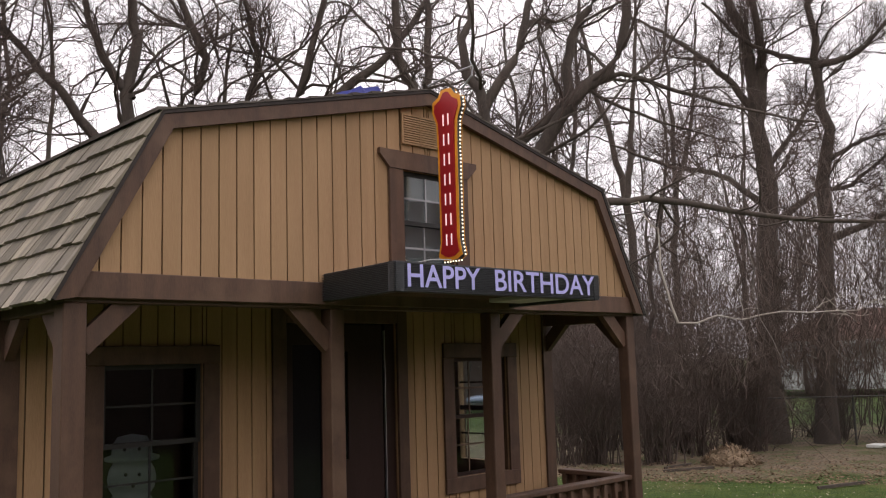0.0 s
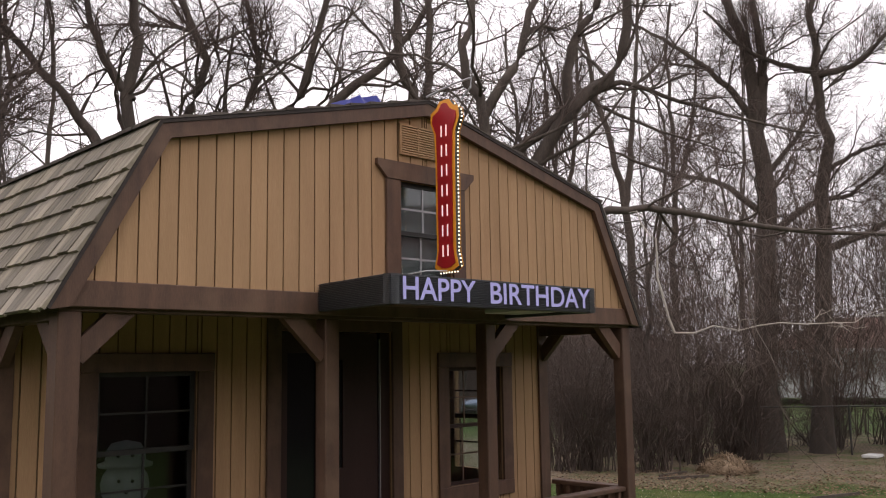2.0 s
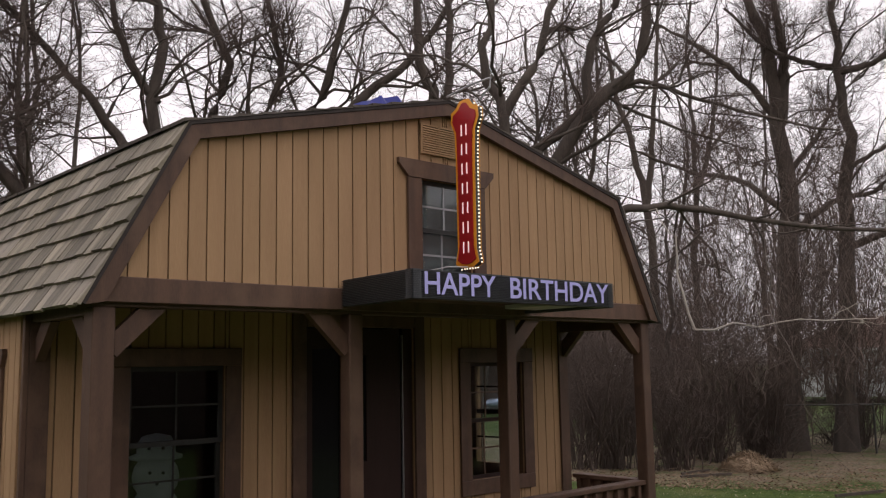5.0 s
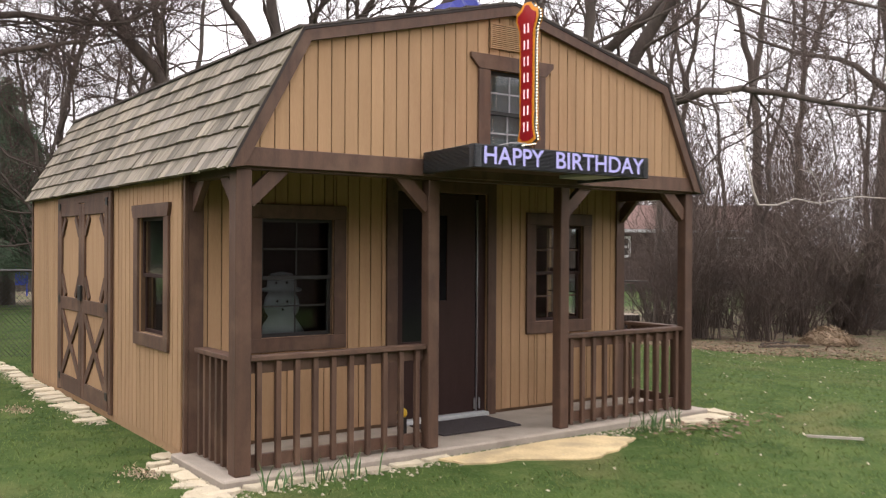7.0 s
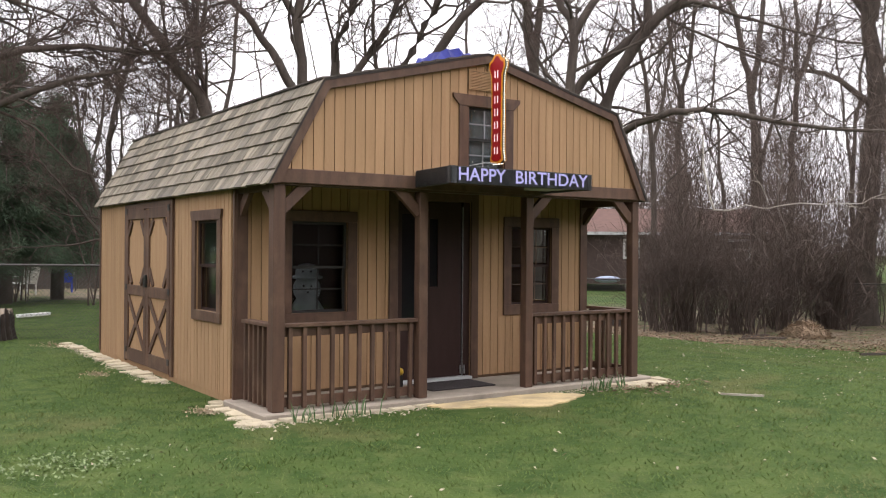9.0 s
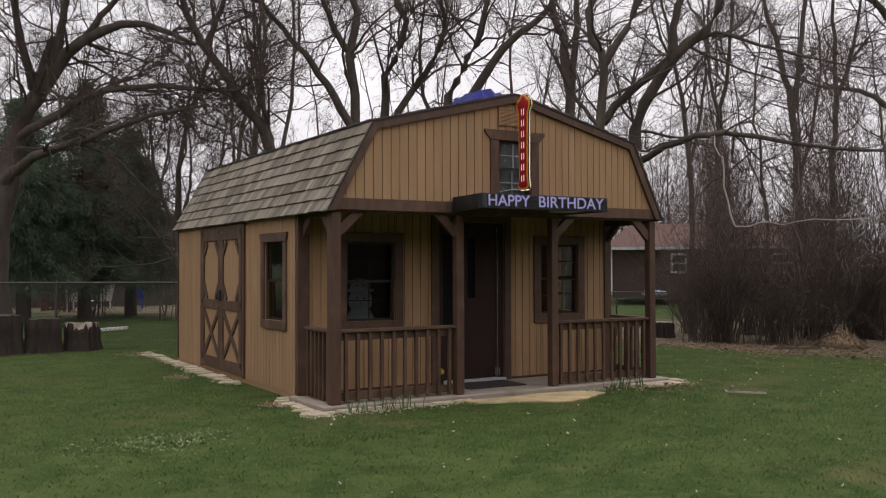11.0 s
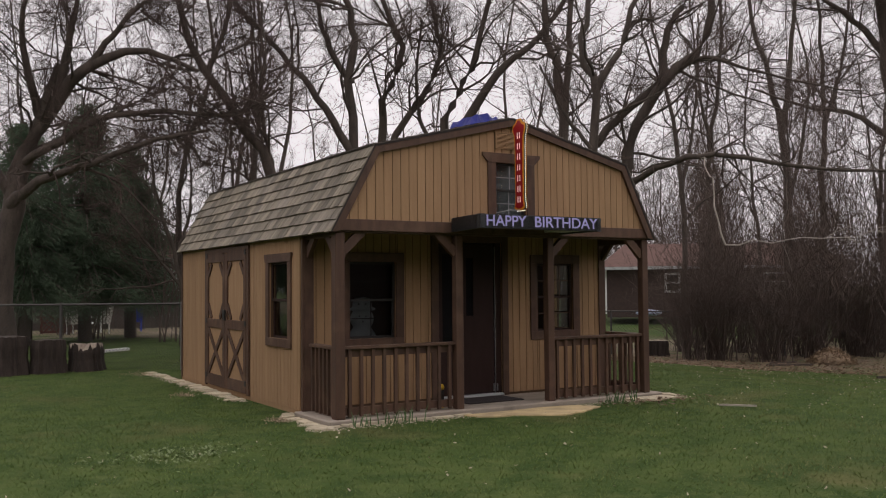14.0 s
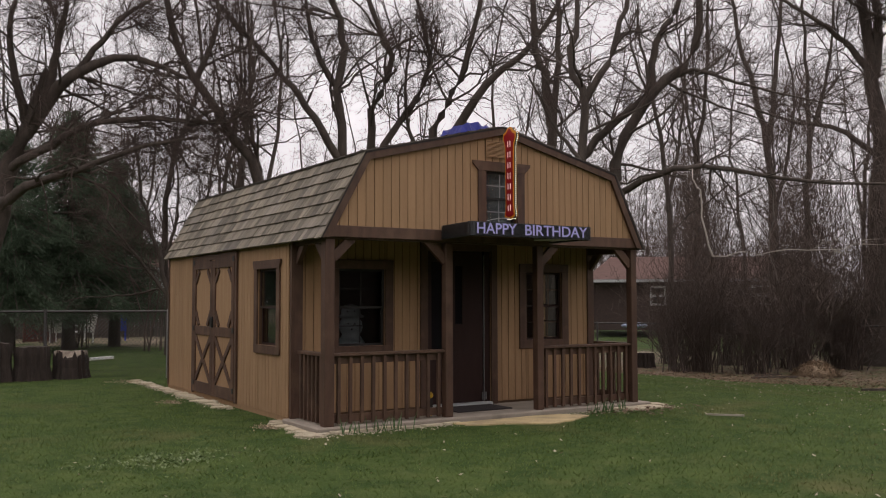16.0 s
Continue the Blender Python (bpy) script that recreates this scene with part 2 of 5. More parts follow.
def ground_material():
    m, n, l = links_of("lawn_and_litter")
    b = n["Principled BSDF"]
    b.inputs["Roughness"].default_value = 0.95
    b.inputs["Specular IOR Level"].default_value = 0.15
    c = n.new("ShaderNodeTexCoord")
    sep = n.new("ShaderNodeSeparateXYZ")
    l.new(c.outputs["Object"], sep.inputs[0])

    def tex(scale, detail=6.0):
        t = n.new("ShaderNodeTexNoise")
        t.inputs["Scale"].default_value, t.inputs["Detail"].default_value = scale, detail
        l.new(c.outputs["Object"], t.inputs["Vector"])
        return t.outputs["Fac"]

    def rng(v, a, z, lo=0.0, hi=1.0):
        r = n.new("ShaderNodeMapRange")
        for k, x in (("From Min", a), ("From Max", z), ("To Min", lo), ("To Max", hi)):
            r.inputs[k].default_value = x
        l.new(v, r.inputs["Value"])
        return r.outputs[0]

    def blend(f, a, z):
        x = n.new("ShaderNodeMix")
        x.data_type = "RGBA"
        l.new(f, x.inputs["Factor"])
        for k, v in ((6, a), (7, z)):
            if isinstance(v, tuple):
                x.inputs[k].default_value = (*v, 1)
            else:
                l.new(v, x.inputs[k])
        return x.outputs[2]

    def maths(op, a, z):
        x = n.new("ShaderNodeMath")
        x.operation = op
        for k, v in ((0, a), (1, z)):
            if isinstance(v, (int, float)):
                x.inputs[k].default_value = v
            else:
                l.new(v, x.inputs[k])
        return x.outputs[0]

    lawn = blend(rng(tex(2.2), 0.38, 0.62), (0.028, 0.053, 0.01), (0.069, 0.098, 0.024))
    lawn = blend(rng(tex(0.5, 3.0), 0.42, 0.6, 0, 0.55), lawn, (0.03, 0.058, 0.011))
    lawn = blend(rng(tex(7.0, 3.0), 0.5, 0.7, 0, 0.5), lawn, (0.115, 0.132, 0.045))
    lawn = blend(rng(tex(60), 0.35, 0.65, 0, 0.3), lawn, (0.05, 0.085, 0.018))
    lawn = blend(rng(tex(0.55), 0.58, 0.72, 0, 0.5), lawn, (0.15, 0.12, 0.055))
    litter = blend(rng(tex(14), 0.35, 0.65), (0.1, 0.078, 0.056), (0.25, 0.195, 0.14))
    litter = blend(rng(tex(1.4), 0.44, 0.62, 0, 0.75), litter, (0.085, 0.105, 0.035))
    slant = maths("ADD", sep.outputs["X"], maths("MULTIPLY", sep.outputs["Y"], 0.8))
    edge = maths("ADD", slant, rng(tex(0.7), 0.3, 0.7, -2.0, 2.0))
    inside = maths("MULTIPLY", maths("MULTIPLY", rng(edge, 17.6, 19.6), rng(edge, 38.0, 32.0)), rng(sep.outputs["Y"], 0.5, 3.0))
    l.new(blend(inside, lawn, litter), b.inputs["Base Color"])
    bp = n.new("ShaderNodeBump")
    bp.inputs["Strength"].default_value, bp.inputs["Distance"].default_value = 0.8, 0.03
    l.new(tex(30), bp.inputs["Height"])
    l.new(bp.outputs[0], b.inputs["Normal"])
    return m


GROUND = ground_material()

# ---- building helpers ----


def thing(name, label, category, at=(0, 0, 0), group="", kind=""):
    e = new(name)
    e.empty_display_size = 0.1
    e.location = at
    return tagged(e, label, category, group, kind)


def attach(ob, parent):
    if parent is not None:
        ob.parent = parent
        if parent.type == "EMPTY":
            ob.matrix_parent_inverse = Matrix.Translation(-parent.location)
    return ob


def raw(name, verts, faces, material, parent=None, label="", smooth=False, kind=""):
    me = bpy.data.meshes.new(name)
    me.from_pydata(verts, [], faces)
    me.materials.append(material)
    if smooth:
        me.polygons.foreach_set("use_smooth", [True] * len(me.polygons))
    me.update()
    ob = attach(new(name, me), parent)
    return tagged(ob, label, kind=kind)


def part(name, bm, material, parent=None, label="", smooth=False):
    bmesh.ops.recalc_face_normals(bm, faces=bm.faces)
    me = bpy.data.meshes.new(name)
    bm.to_mesh(me)
    bm.free()
    me.materials.append(material)
    if smooth:
        me.polygons.foreach_set("use_smooth", [True] * len(me.polygons))
    return tagged(attach(new(name, me), parent), label)


def box(x0, x1, y0, y1, z0, z1, bevel=0.0, bm=None, turn=None):
    bm = bm or bmesh.new()
    m = Matrix.LocRotScale(((x0 + x1) / 2, (y0 + y1) / 2, (z0 + z1) / 2), None, (x1 - x0, y1 - y0, z1 - z0))
    made = bmesh.ops.create_cube(bm, size=1, matrix=(turn @ m) if turn else m)
    if bevel:
        edges = list({e for v in made["verts"] for e in v.link_edges})
        bmesh.ops.bevel(bm, geom=edges, offset=bevel, segments=1, affect="EDGES")
    return bm


def prism(outline, axis, a, z, bm=None):
    """A flat outline in the other two axes, made solid from a to z along the axis."""
    bm = bm or bmesh.new()

    def place(p, d):
        return {"x": (d, p[0], p[1]), "y": (p[0], d, p[1]), "z": (p[0], p[1], d)}[axis]
    lo = [bm.verts.new(place(p, a)) for p in outline]
    hi = [bm.verts.new(place(p, z)) for p in outline]
    bm.faces.new(lo)
    bm.faces.new(hi[::-1])
    for i in range(len(outline)):
        j = (i + 1) % len(outline)
        bm.faces.new((lo[i], hi[i], hi[j], lo[j]))
    return bm


def bar(p, q, w, d, side=(0, 1, 0), bm=None):
    """A squared timber from p to q: w across, d along the given side."""
    bm = bm or bmesh.new()
    p, q = Vector(p), Vector(q)
    along = (q - p).normalized()
    s = (Vector(side) - along * along.dot(Vector(side))).normalized()
    o = along.cross(s)
    ring = [s * (i * d / 2) + o * (j * w / 2) for i, j in ((-1, -1), (1, -1), (1, 1), (-1, 1))]
    lo, hi = [bm.verts.new(p + r) for r in ring], [bm.verts.new(q + r) for r in ring]
    bm.faces.new(lo)
    bm.faces.new(hi[::-1])
    for i in range(4):
        j = (i + 1) % 4
        bm.faces.new((lo[i], hi[i], hi[j], lo[j]))
    return bm


def tube(points, radii, sides, verts, faces):
    """Adds a tapering tube to the lists."""
    pts = np.asarray(points, float)
    d = np.gradient(pts, axis=0)
    d /= np.linalg.norm(d, axis=1, keepdims=True) + 1e-9
    ref = np.where(np.abs(d[:, 2:3]) > 0.9, np.array([[1.0, 0, 0]]), np.array([[0, 0, 1.0]]))
    u = np.cross(d, ref)
    u /= np.linalg.norm(u, axis=1, keepdims=True) + 1e-9
    w = np.cross(d, u)
    ang = np.arange(sides) * 2 * np.pi / sides
    ring = pts[:, None] + np.asarray(radii)[:, None, None] * (np.cos(ang)[None, :, None] * u[:, None] + np.sin(ang)[None, :, None] * w[:, None])
    base = len(verts)
    verts.extend(map(tuple, ring.reshape(-1, 3).tolist()))
    for i in range(len(pts) - 1):
        a = base + i * sides
        for k in range(sides):
            k2 = (k + 1) % sides
            faces.append((a + k, a + k2, a + sides + k2, a + sides + k))


# ---- the ground ----
def lie(x, y):
    """Height of the uneven lawn, which falls away towards the wood."""
    near = abs(x - 2.3) < 3.6 and -1.6 < y < 7
    s = min(max((x - 5.5) / 10.0, 0.0), 1.0)
    fall = 0.58 * s * s * (3 - 2 * s)
    return -0.06 - fall + (0 if near else 0.035 * noise.noise((x * 0.35, y * 0.35, 3)))


def ground():
    steps = sorted({*np.linspace(-14, 24, 96).round(3), -600, -300, -150, -80, -40, -25, 35, 50, 80, 150, 300, 600})
    ys = sorted({*np.linspace(-14, 24, 96).round(3), -600, -300, -150, -80, -40, -25, 35, 50, 80, 150, 300, 600})
    verts, faces = [], []
    for y in ys:
        for x in steps:
            verts.append((x, y, lie(x, y)))
    w = len(steps)
    for j in range(len(ys) - 1):
        for i in range(w - 1):
            a = j * w + i
            faces.append((a, a + 1, a + w + 1, a + w))
    g = raw("ground", verts, faces, GROUND, smooth=True)
    tagged(g, "green spring lawn turning to brown leaf litter under trees", "ground", kind="structure")


ground()

# ---- the shed ----
EL, KL, AP, KR, ER = (-0.09, 2.05), (0.447, 3.028), (2.325, 3.488), (4.165, 3.025), (4.655, 2.055)
PROFILE = [EL, KL, AP, KR, ER]
WALL_Y, REAR_Y, FRONT_Y = 0.9, 6.03, -0.055
shed = thing("garden_shed", "tan and brown gambrel-roofed wooden shed with a railed porch", "shed", (2.3, 3.0, 0))


def roof_z(x, drop=0.0):
    for (x0, z0), (x1, z1) in zip(PROFILE, PROFILE[1:]):
        if x0 <= x <= x1:
            return z0 + (z1 - z0) * (x - x0) / (x1 - x0) - drop
    return 2.0


def inset(d):
    """The gambrel's outline moved inwards by d."""
    out = []
    for i, p in enumerate(PROFILE):
        ns = []
        for a, c in ((i - 1, i), (i, i + 1)):
            if a >= 0 and c < len(PROFILE):
                t = Vector(PROFILE[c]) - Vector(PROFILE[a])
                ns.append(Vector((t.y, -t.x)).normalized())
        n = sum(ns, Vector((0, 0)))
        n = n / n.length
        out.append(tuple(Vector(p) + n * d / n.dot(ns[0])))
    return out


def boards(parent, x0, x1, pitch, y, z0, top, openings=(), along="x", depth=0.014, first=None):
    """Grooved siding boards; top: height at a place along the wall; openings: (from, to, low, high) left free."""
    x = x0 if first is None else first
    edges = [x0]
    while x < x1 - 0.01:
        if x > x0 + 0.01:
            edges.append(x)
        x += pitch
    edges.append(x1)
    edges = sorted({*edges, *[e for o in openings for e in o[:2] if x0 < e < x1]})
    for a, c in zip(edges, edges[1:]):
        a, c = a + 0.0042, c - 0.0042
        if c - a < 0.006:
            continue
        cuts = [(z0, None)]
        for o0, o1, lo, hi in openings:
            if a > o0 - 0.003 and c < o1 + 0.003:
                cuts = [(s, e) for s, e in ((z0, lo), (hi, None)) if e is None or e - s > 0.02]
        for s, e in cuts:
            ta, tc = (e, e) if e is not None else (top(a), top(c))
            if min(ta, tc) - s < 0.01:
                if max(ta, tc) - s < 0.03:
                    continue
                ta, tc = max(ta, s + 0.004), max(tc, s + 0.004)
            shape = [(a, s), (c, s), (c, tc), (a, ta)]
            bm = prism(shape, "y" if along == "x" else "x", y - depth, y)
            part("board", bm, SIDING, parent)


# side walls, rear and gable backings
def shell():
    low = inset(0.05)
    a, c, _, top = UP_WIN
    bm = prism([(0.0, 2.12), (0.0, low[0][1] + 0.1), low[1], (a, roof_z(a, 0.05)), (a, 2.12)], "y", 0.002, 0.05)
    prism([(c, 2.12), (c, roof_z(c, 0.05)), low[3], (4.57, low[4][1] + 0.1), (4.57, 2.12)], "y", 0.002, 0.05, bm)
    prism([(a, top), (a, roof_z(a, 0.05)), low[2], (c, roof_z(c, 0.05)), (c, top)], "y", 0.002, 0.05, bm)
    return part("gable_wall", bm, GROOVE, shed, "tan vertically grooved siding in the gable")


def wall_with_holes(name, x0, x1, z0, z1, holes, y0, y1, material, parent, along="x"):
    """A thick wall split round its openings (from, to, low, high)."""
    bm = bmesh.new()
    xs = sorted({x0, x1, *[h[0] for h in holes], *[h[1] for h in holes]})
    for a, c in zip(xs, xs[1:]):
        spans = [(z0, z1)]
        for h in holes:
            if h[0] <= a and c <= h[1]:
                spans = [(z0, h[2]), (h[3], z1)]
        for s, e in spans:
            if e - s > 0.005:
                if along == "x":
                    box(a, c, y0, y1, s, e, bm=bm)
                else:
                    box(y0, y1, a, c, s, e, bm=bm)
    return part(name, bm, material, parent)


W1, W2 = (0.58, 1.21, 0.81, 1.74), (3.375, 3.99, 0.82, 1.735)
DOORWAY = (1.82, 2.79, 0.0, 2.0)
SIDE_WIN = (1.33, 1.97, 0.81, 1.75)
SIDE_DOOR = (2.83, 4.73, 0.02, 1.93)
UP_WIN = (2.1, 2.56, 2.26, 2.92)

gable = shell()
porch_wall = wall_with_holes("porch_wall", 0.0, 4.57, 0.0, 2.12, (W1, W2, DOORWAY), WALL_Y + 0.002, WALL_Y + 0.08, GROOVE, shed)
side_wall = wall_with_holes("side_wall", WALL_Y + 0.08, REAR_Y, 0.0, 2.12, (SIDE_WIN,), 0.002, 0.07, GROOVE, shed, "y")
part("rear_wall", prism([(0.07, 0.0), (0.07, 2.1), (0.5, 2.95), (2.325, 3.4), (4.1, 2.95), (4.5, 2.1), (4.5, 0.0)], "y", REAR_Y - 0.06, REAR_Y), SIDING, shed)
wall_with_holes("far_side_wall", WALL_Y + 0.08, REAR_Y, 0.0, 2.12, (SIDE_WIN,), 4.5, 4.57, SIDING, shed, "y")
part("shed_floor", box(0.07, 4.5, WALL_Y + 0.08, REAR_Y - 0.06, 0.0, 0.03), ROOM_SHADE, shed)
part("inner_ceiling", box(0.07, 4.5, WALL_Y + 0.08, REAR_Y - 0.06, 2.13, 2.15), ROOM_SHADE, shed)
# ceiling takes the door's darker brown to deepen the shade under the porch roof
part("porch_ceiling", box(0.02, 4.55, 0.06, WALL_Y, 2.125, 2.15), DOOR, shed, "boarded porch ceiling, its brown darkened for the shade beneath")
# dark sheet added inside the rear wall so the room reads as shaded
part("inner_lining", box(0.09, 4.48, REAR_Y - 0.09, REAR_Y - 0.065, 0.03, 2.12), ROOM_SHADE, shed)

PITCH = 0.1085
for a, c, pitch, first in ((0.02, 2.33, 0.1073, 0.0545), (2.33, 4.555, 0.0985, 2.3465)):
    boards(gable, a, c, pitch, 0.001, 2.17, lambda x: roof_z(min(max(x, -0.05), 4.6), 0.06), (UP_WIN,), first=first)
boards(porch_wall, 0.02, 4.555, PITCH, WALL_Y + 0.001, 0.03, lambda x: 2.12, (W1, W2, DOORWAY), first=0.045)
boards(side_wall, WALL_Y + 0.08, REAR_Y - 0.01, PITCH, 0.001, 0.0, lambda x: 2.1, (SIDE_WIN,), along="y", first=WALL_Y + 0.05)


# roof: deck, shingles, rake boards
def roof():
    top, under = inset(0.016), inset(0.034)
    deck = part("roof", prism([*top, *under[::-1]], "y", FRONT_Y - 0.008, REAR_Y + 0.03), ROOF_EDGE, shed, "weathered grey-brown shingle roof")
    rng = random.Random(4)
    loose_v, loose_f = [], []
    for side, ((x0, z0), (x1, z1)) in enumerate(zip(PROFILE, PROFILE[1:])):
        run = Vector((x1 - x0, 0, z1 - z0))
        length = run.length
        along = run / length
        up = Vector((-along.z, 0, along.x))
        start, courses = Vector((x0, 0, z0)), max(1, round(length / 0.161))
        if side > 1:
            start, along = Vector((x1, 0, z1)), -along
        step = length / courses
        for c in range(courses):
            y = FRONT_Y - 0.012 - rng.uniform(0.0, 0.25)
            while y < REAR_Y + 0.04:
                wide = rng.uniform(0.09, 0.21)
                a, z = max(y, FRONT_Y - 0.012), min(y + wide - 0.007, REAR_Y + 0.045)
                y += wide
                if z - a < 0.02:
                    continue
                lift, low = rng.uniform(0.005, 0.012) * (1 if side in (0, 3) else 0.5), -0.014 - rng.uniform(0, 0.012)
                s0, s1 = step * c + low, step * (c + 1) + 0.012
                if c == courses - 1:
                    s1 = step * (c + 1)
                p = [start + along * s + Vector((0, yy, 0)) + up * h
                     for s, yy, h in ((s0, a, lift), (s0, z, lift), (s1, z, -0.014), (s1, a, -0.014), (s0, a, -0.014), (s0, z, -0.014))]
                f = [(0, 1, 2, 3), (4, 5, 1, 0), (0, 3, 4), (1, 5, 2)]
                if side > 1:
                    f = [q[::-1] for q in f]
                if side == 0:
                    raw("shingle", [tuple(v) for v in p], f, SHINGLE, deck)
                else:
                    n0 = len(loose_v)
                    loose_v.extend(tuple(v) for v in p)
                    loose_f.extend(tuple(i + n0 for i in q) for q in f)
    raw("upper_shingles", loose_v, loose_f, SHINGLE_FIELD, deck, kind="stuff")
    inner = inset(0.112)
    edge = inset(0.036)
    for i in range(4):
        quad = [edge[i], edge[i + 1], inner[i + 1], inner[i]]
        if i == 0:
            quad = [edge[0], edge[1], inner[1], (inner[0][0] + 0.03, 2.05)]
        if i == 3:
            quad = [edge[3], edge[4], (inner[4][0] - 0.03, 2.055), inner[3]]
        part("rake_board", prism(quad, "y", FRONT_Y - 0.002, -0.018), TRIM, shed)
    return deck


# front band and porch timbers
part("front_beam", box(0.0, 4.57, -0.03, 0.0, 2.05, 2.178, 0.004), TRIM, shed)
part("header_beam", box(0.0, 4.57, 0.003, 0.09, 2.03, 2.12, 0.004), TRIM, shed)
for x in (0.01, 4.47):
    part("side_beam", box(x, x + 0.09, 0.092, WALL_Y - 0.015, 1.99, 2.12, 0.004), TRIM, shed)
POSTS = ((0.0, 0.115), (1.54, 1.64), (2.885, 2.985), (4.47, 4.57))
for a, c in POSTS:
    part("post", box(a, c, 0.0, c - a, 0.0, 2.03, 0.006), TRIM, shed, "square brown-stained porch post")
BRACES = (((0.1, 0.05, 1.82), (0.36, 0.05, 2.065)), ((1.555, 0.05, 1.82), (1.295, 0.05, 2.065)), ((2.97, 0.05, 1.82), (3.23, 0.05, 2.065)), ((4.485, 0.05, 1.82), (4.225, 0.05, 2.065)),
          ((0.055, 0.1, 1.81), (0.055, 0.31, 2.02)), ((0.055, 0.89, 1.81), (0.055, 0.68, 2.02)), ((4.52, 0.09, 1.81), (4.52, 0.3, 2.02)), ((4.52, 0.89, 1.81), (4.52, 0.68, 2.02)))
for p, q in BRACES:
    part("brace", bar(p, q, 0.1, 0.05, (0, 1, 0) if p[0] != q[0] else (1, 0, 0)), TRIM, shed)


def railing(x0, x1, y, count, along="x"):
    def lie(a, c, d0, d1, z0, z1, bev=0.003):
        return box(a, c, y + d0, y + d1, z0, z1, bev) if along == "x" else box(y + d0, y + d1, a, c, z0, z1, bev)
    top = part("railing", lie(x0, x1, -0.03, 0.075, 0.75, 0.785, 0.005), TRIM, shed, "brown porch railing with square balusters")
    part("upper_rail", lie(x0, x1, 0.02, 0.055, 0.665, 0.748), TRIM, top)
    part("lower_rail", lie(x0, x1, 0.02, 0.055, 0.03, 0.115), TRIM, top)
    gap = (x1 - x0) / count
    for i in range(count):
        m = x0 + gap * (i + 0.5)
        part("baluster", lie(m - 0.019, m + 0.019, -0.018, 0.018, 0.015, 0.748), TRIM, top)


railing(0.117, 1.538, 0.05, 10)
railing(2.987, 4.468, 0.05, 11)
railing(0.118, 0.775, 0.04, 6, "y")
railing(0.118, 0.775, 4.5, 6, "y")
# corner trims
part("corner_trim", box(0.0, 0.115, WALL_Y - 0.035, WALL_Y - 0.016, 0.0, 2.1, 0.003), TRIM, shed)
part("corner_trim", box(4.455, 4.57, WALL_Y - 0.035, WALL_Y - 0.016, 0.0, 2.1, 0.003), TRIM, shed)
part("corner_trim", box(-0.03, -0.002, WALL_Y - 0.036, WALL_Y + 0.0, 0.0, 2.1, 0.003), TRIM, shed)
part("corner_trim", box(-0.03, -0.015, REAR_Y - 0.05, REAR_Y, 0.0, 2.1, 0.003), TRIM, shed)
part("frieze_board", box(-0.03, -0.016, WALL_Y + 0.01, REAR_Y - 0.052, 2.03, 2.1, 0.003), TRIM, shed)


def window(o, y, along, trim, grid, name_label, skip_sill=False, muntin=TRIM, head=0.05):
    """A double-hung window in opening o of a wall whose face lies at y, with casing, sashes, panes and bars."""
    a, c, lo, hi = o

    def lie(p, q, d0, d1, z0, z1, bev=0.0, bm=None):
        return box(p, q, y + d0, y + d1, z0, z1, bev, bm) if along == "x" else box(y + d0, y + d1, p, q, z0, z1, bev, bm)
    l, r, top = a - trim, c + trim, hi + trim
    crown = [(l, hi), (r, hi), (r + head, top - 0.035), (r + head, top), (l - head, top), (l - head, top - 0.035)]
    if head:
        crown = prism(crown, "y" if along == "x" else "x", y - 0.042, y - 0.015)
    else:
        crown = lie(l, r, -0.042, -0.015, hi, top, 0.004)
    casing = part("window", crown, TRIM, shed, name_label)
    if not skip_sill:
        part("apron", lie(a - trim, c + trim, -0.038, -0.015, lo - trim, lo, 0.003), TRIM, casing)
    bottom = lo if not skip_sill else 2.18
    part("casing_side", lie(a - trim, a, -0.036, -0.015, bottom, hi - 0.001, 0.003), TRIM, casing)
    part("casing_side", lie(c, c + trim, -0.036, -0.015, bottom, hi - 0.001, 0.003), TRIM, casing)
    mid = (lo + hi) / 2
    for z0, z1, d in ((lo, mid + 0.015, 0.035), (mid - 0.015, hi, 0.012)):
        bm = bmesh.new()
        for p, q, s, e in ((a, a + 0.028, z0, z1), (c - 0.028, c, z0, z1), (a + 0.028, c - 0.028, z0, z0 + 0.028), (a + 0.028, c - 0.028, z1 - 0.028, z1)):
            lie(p, q, d, d + 0.02, s, e, bm=bm)
        part("sash", bm, DOOR if muntin == TRIM else BLACK_METAL, casing, "dark window sash")
        pane = part("pane", lie(a + 0.028, c - 0.028, d + 0.009, d + 0.012, z0 + 0.028, z1 - 0.028), GLASS, casing, "clear glass")
        pane.visible_shadow = False
        for i in range(1, grid[0]):
            m = a + (c - a) * i / grid[0]
            part("glazing_bar", lie(m - 0.006, m + 0.006, d + 0.002, d + 0.008, z0 + 0.028, z1 - 0.028), muntin, casing)
        for j in range(1, grid[1]):
            m = z0 + (z1 - z0) * j / grid[1]
            part("glazing_bar", lie(a + 0.028, c - 0.028, d + 0.002, d + 0.008, m - 0.006, m + 0.006), muntin, casing)
    return casing


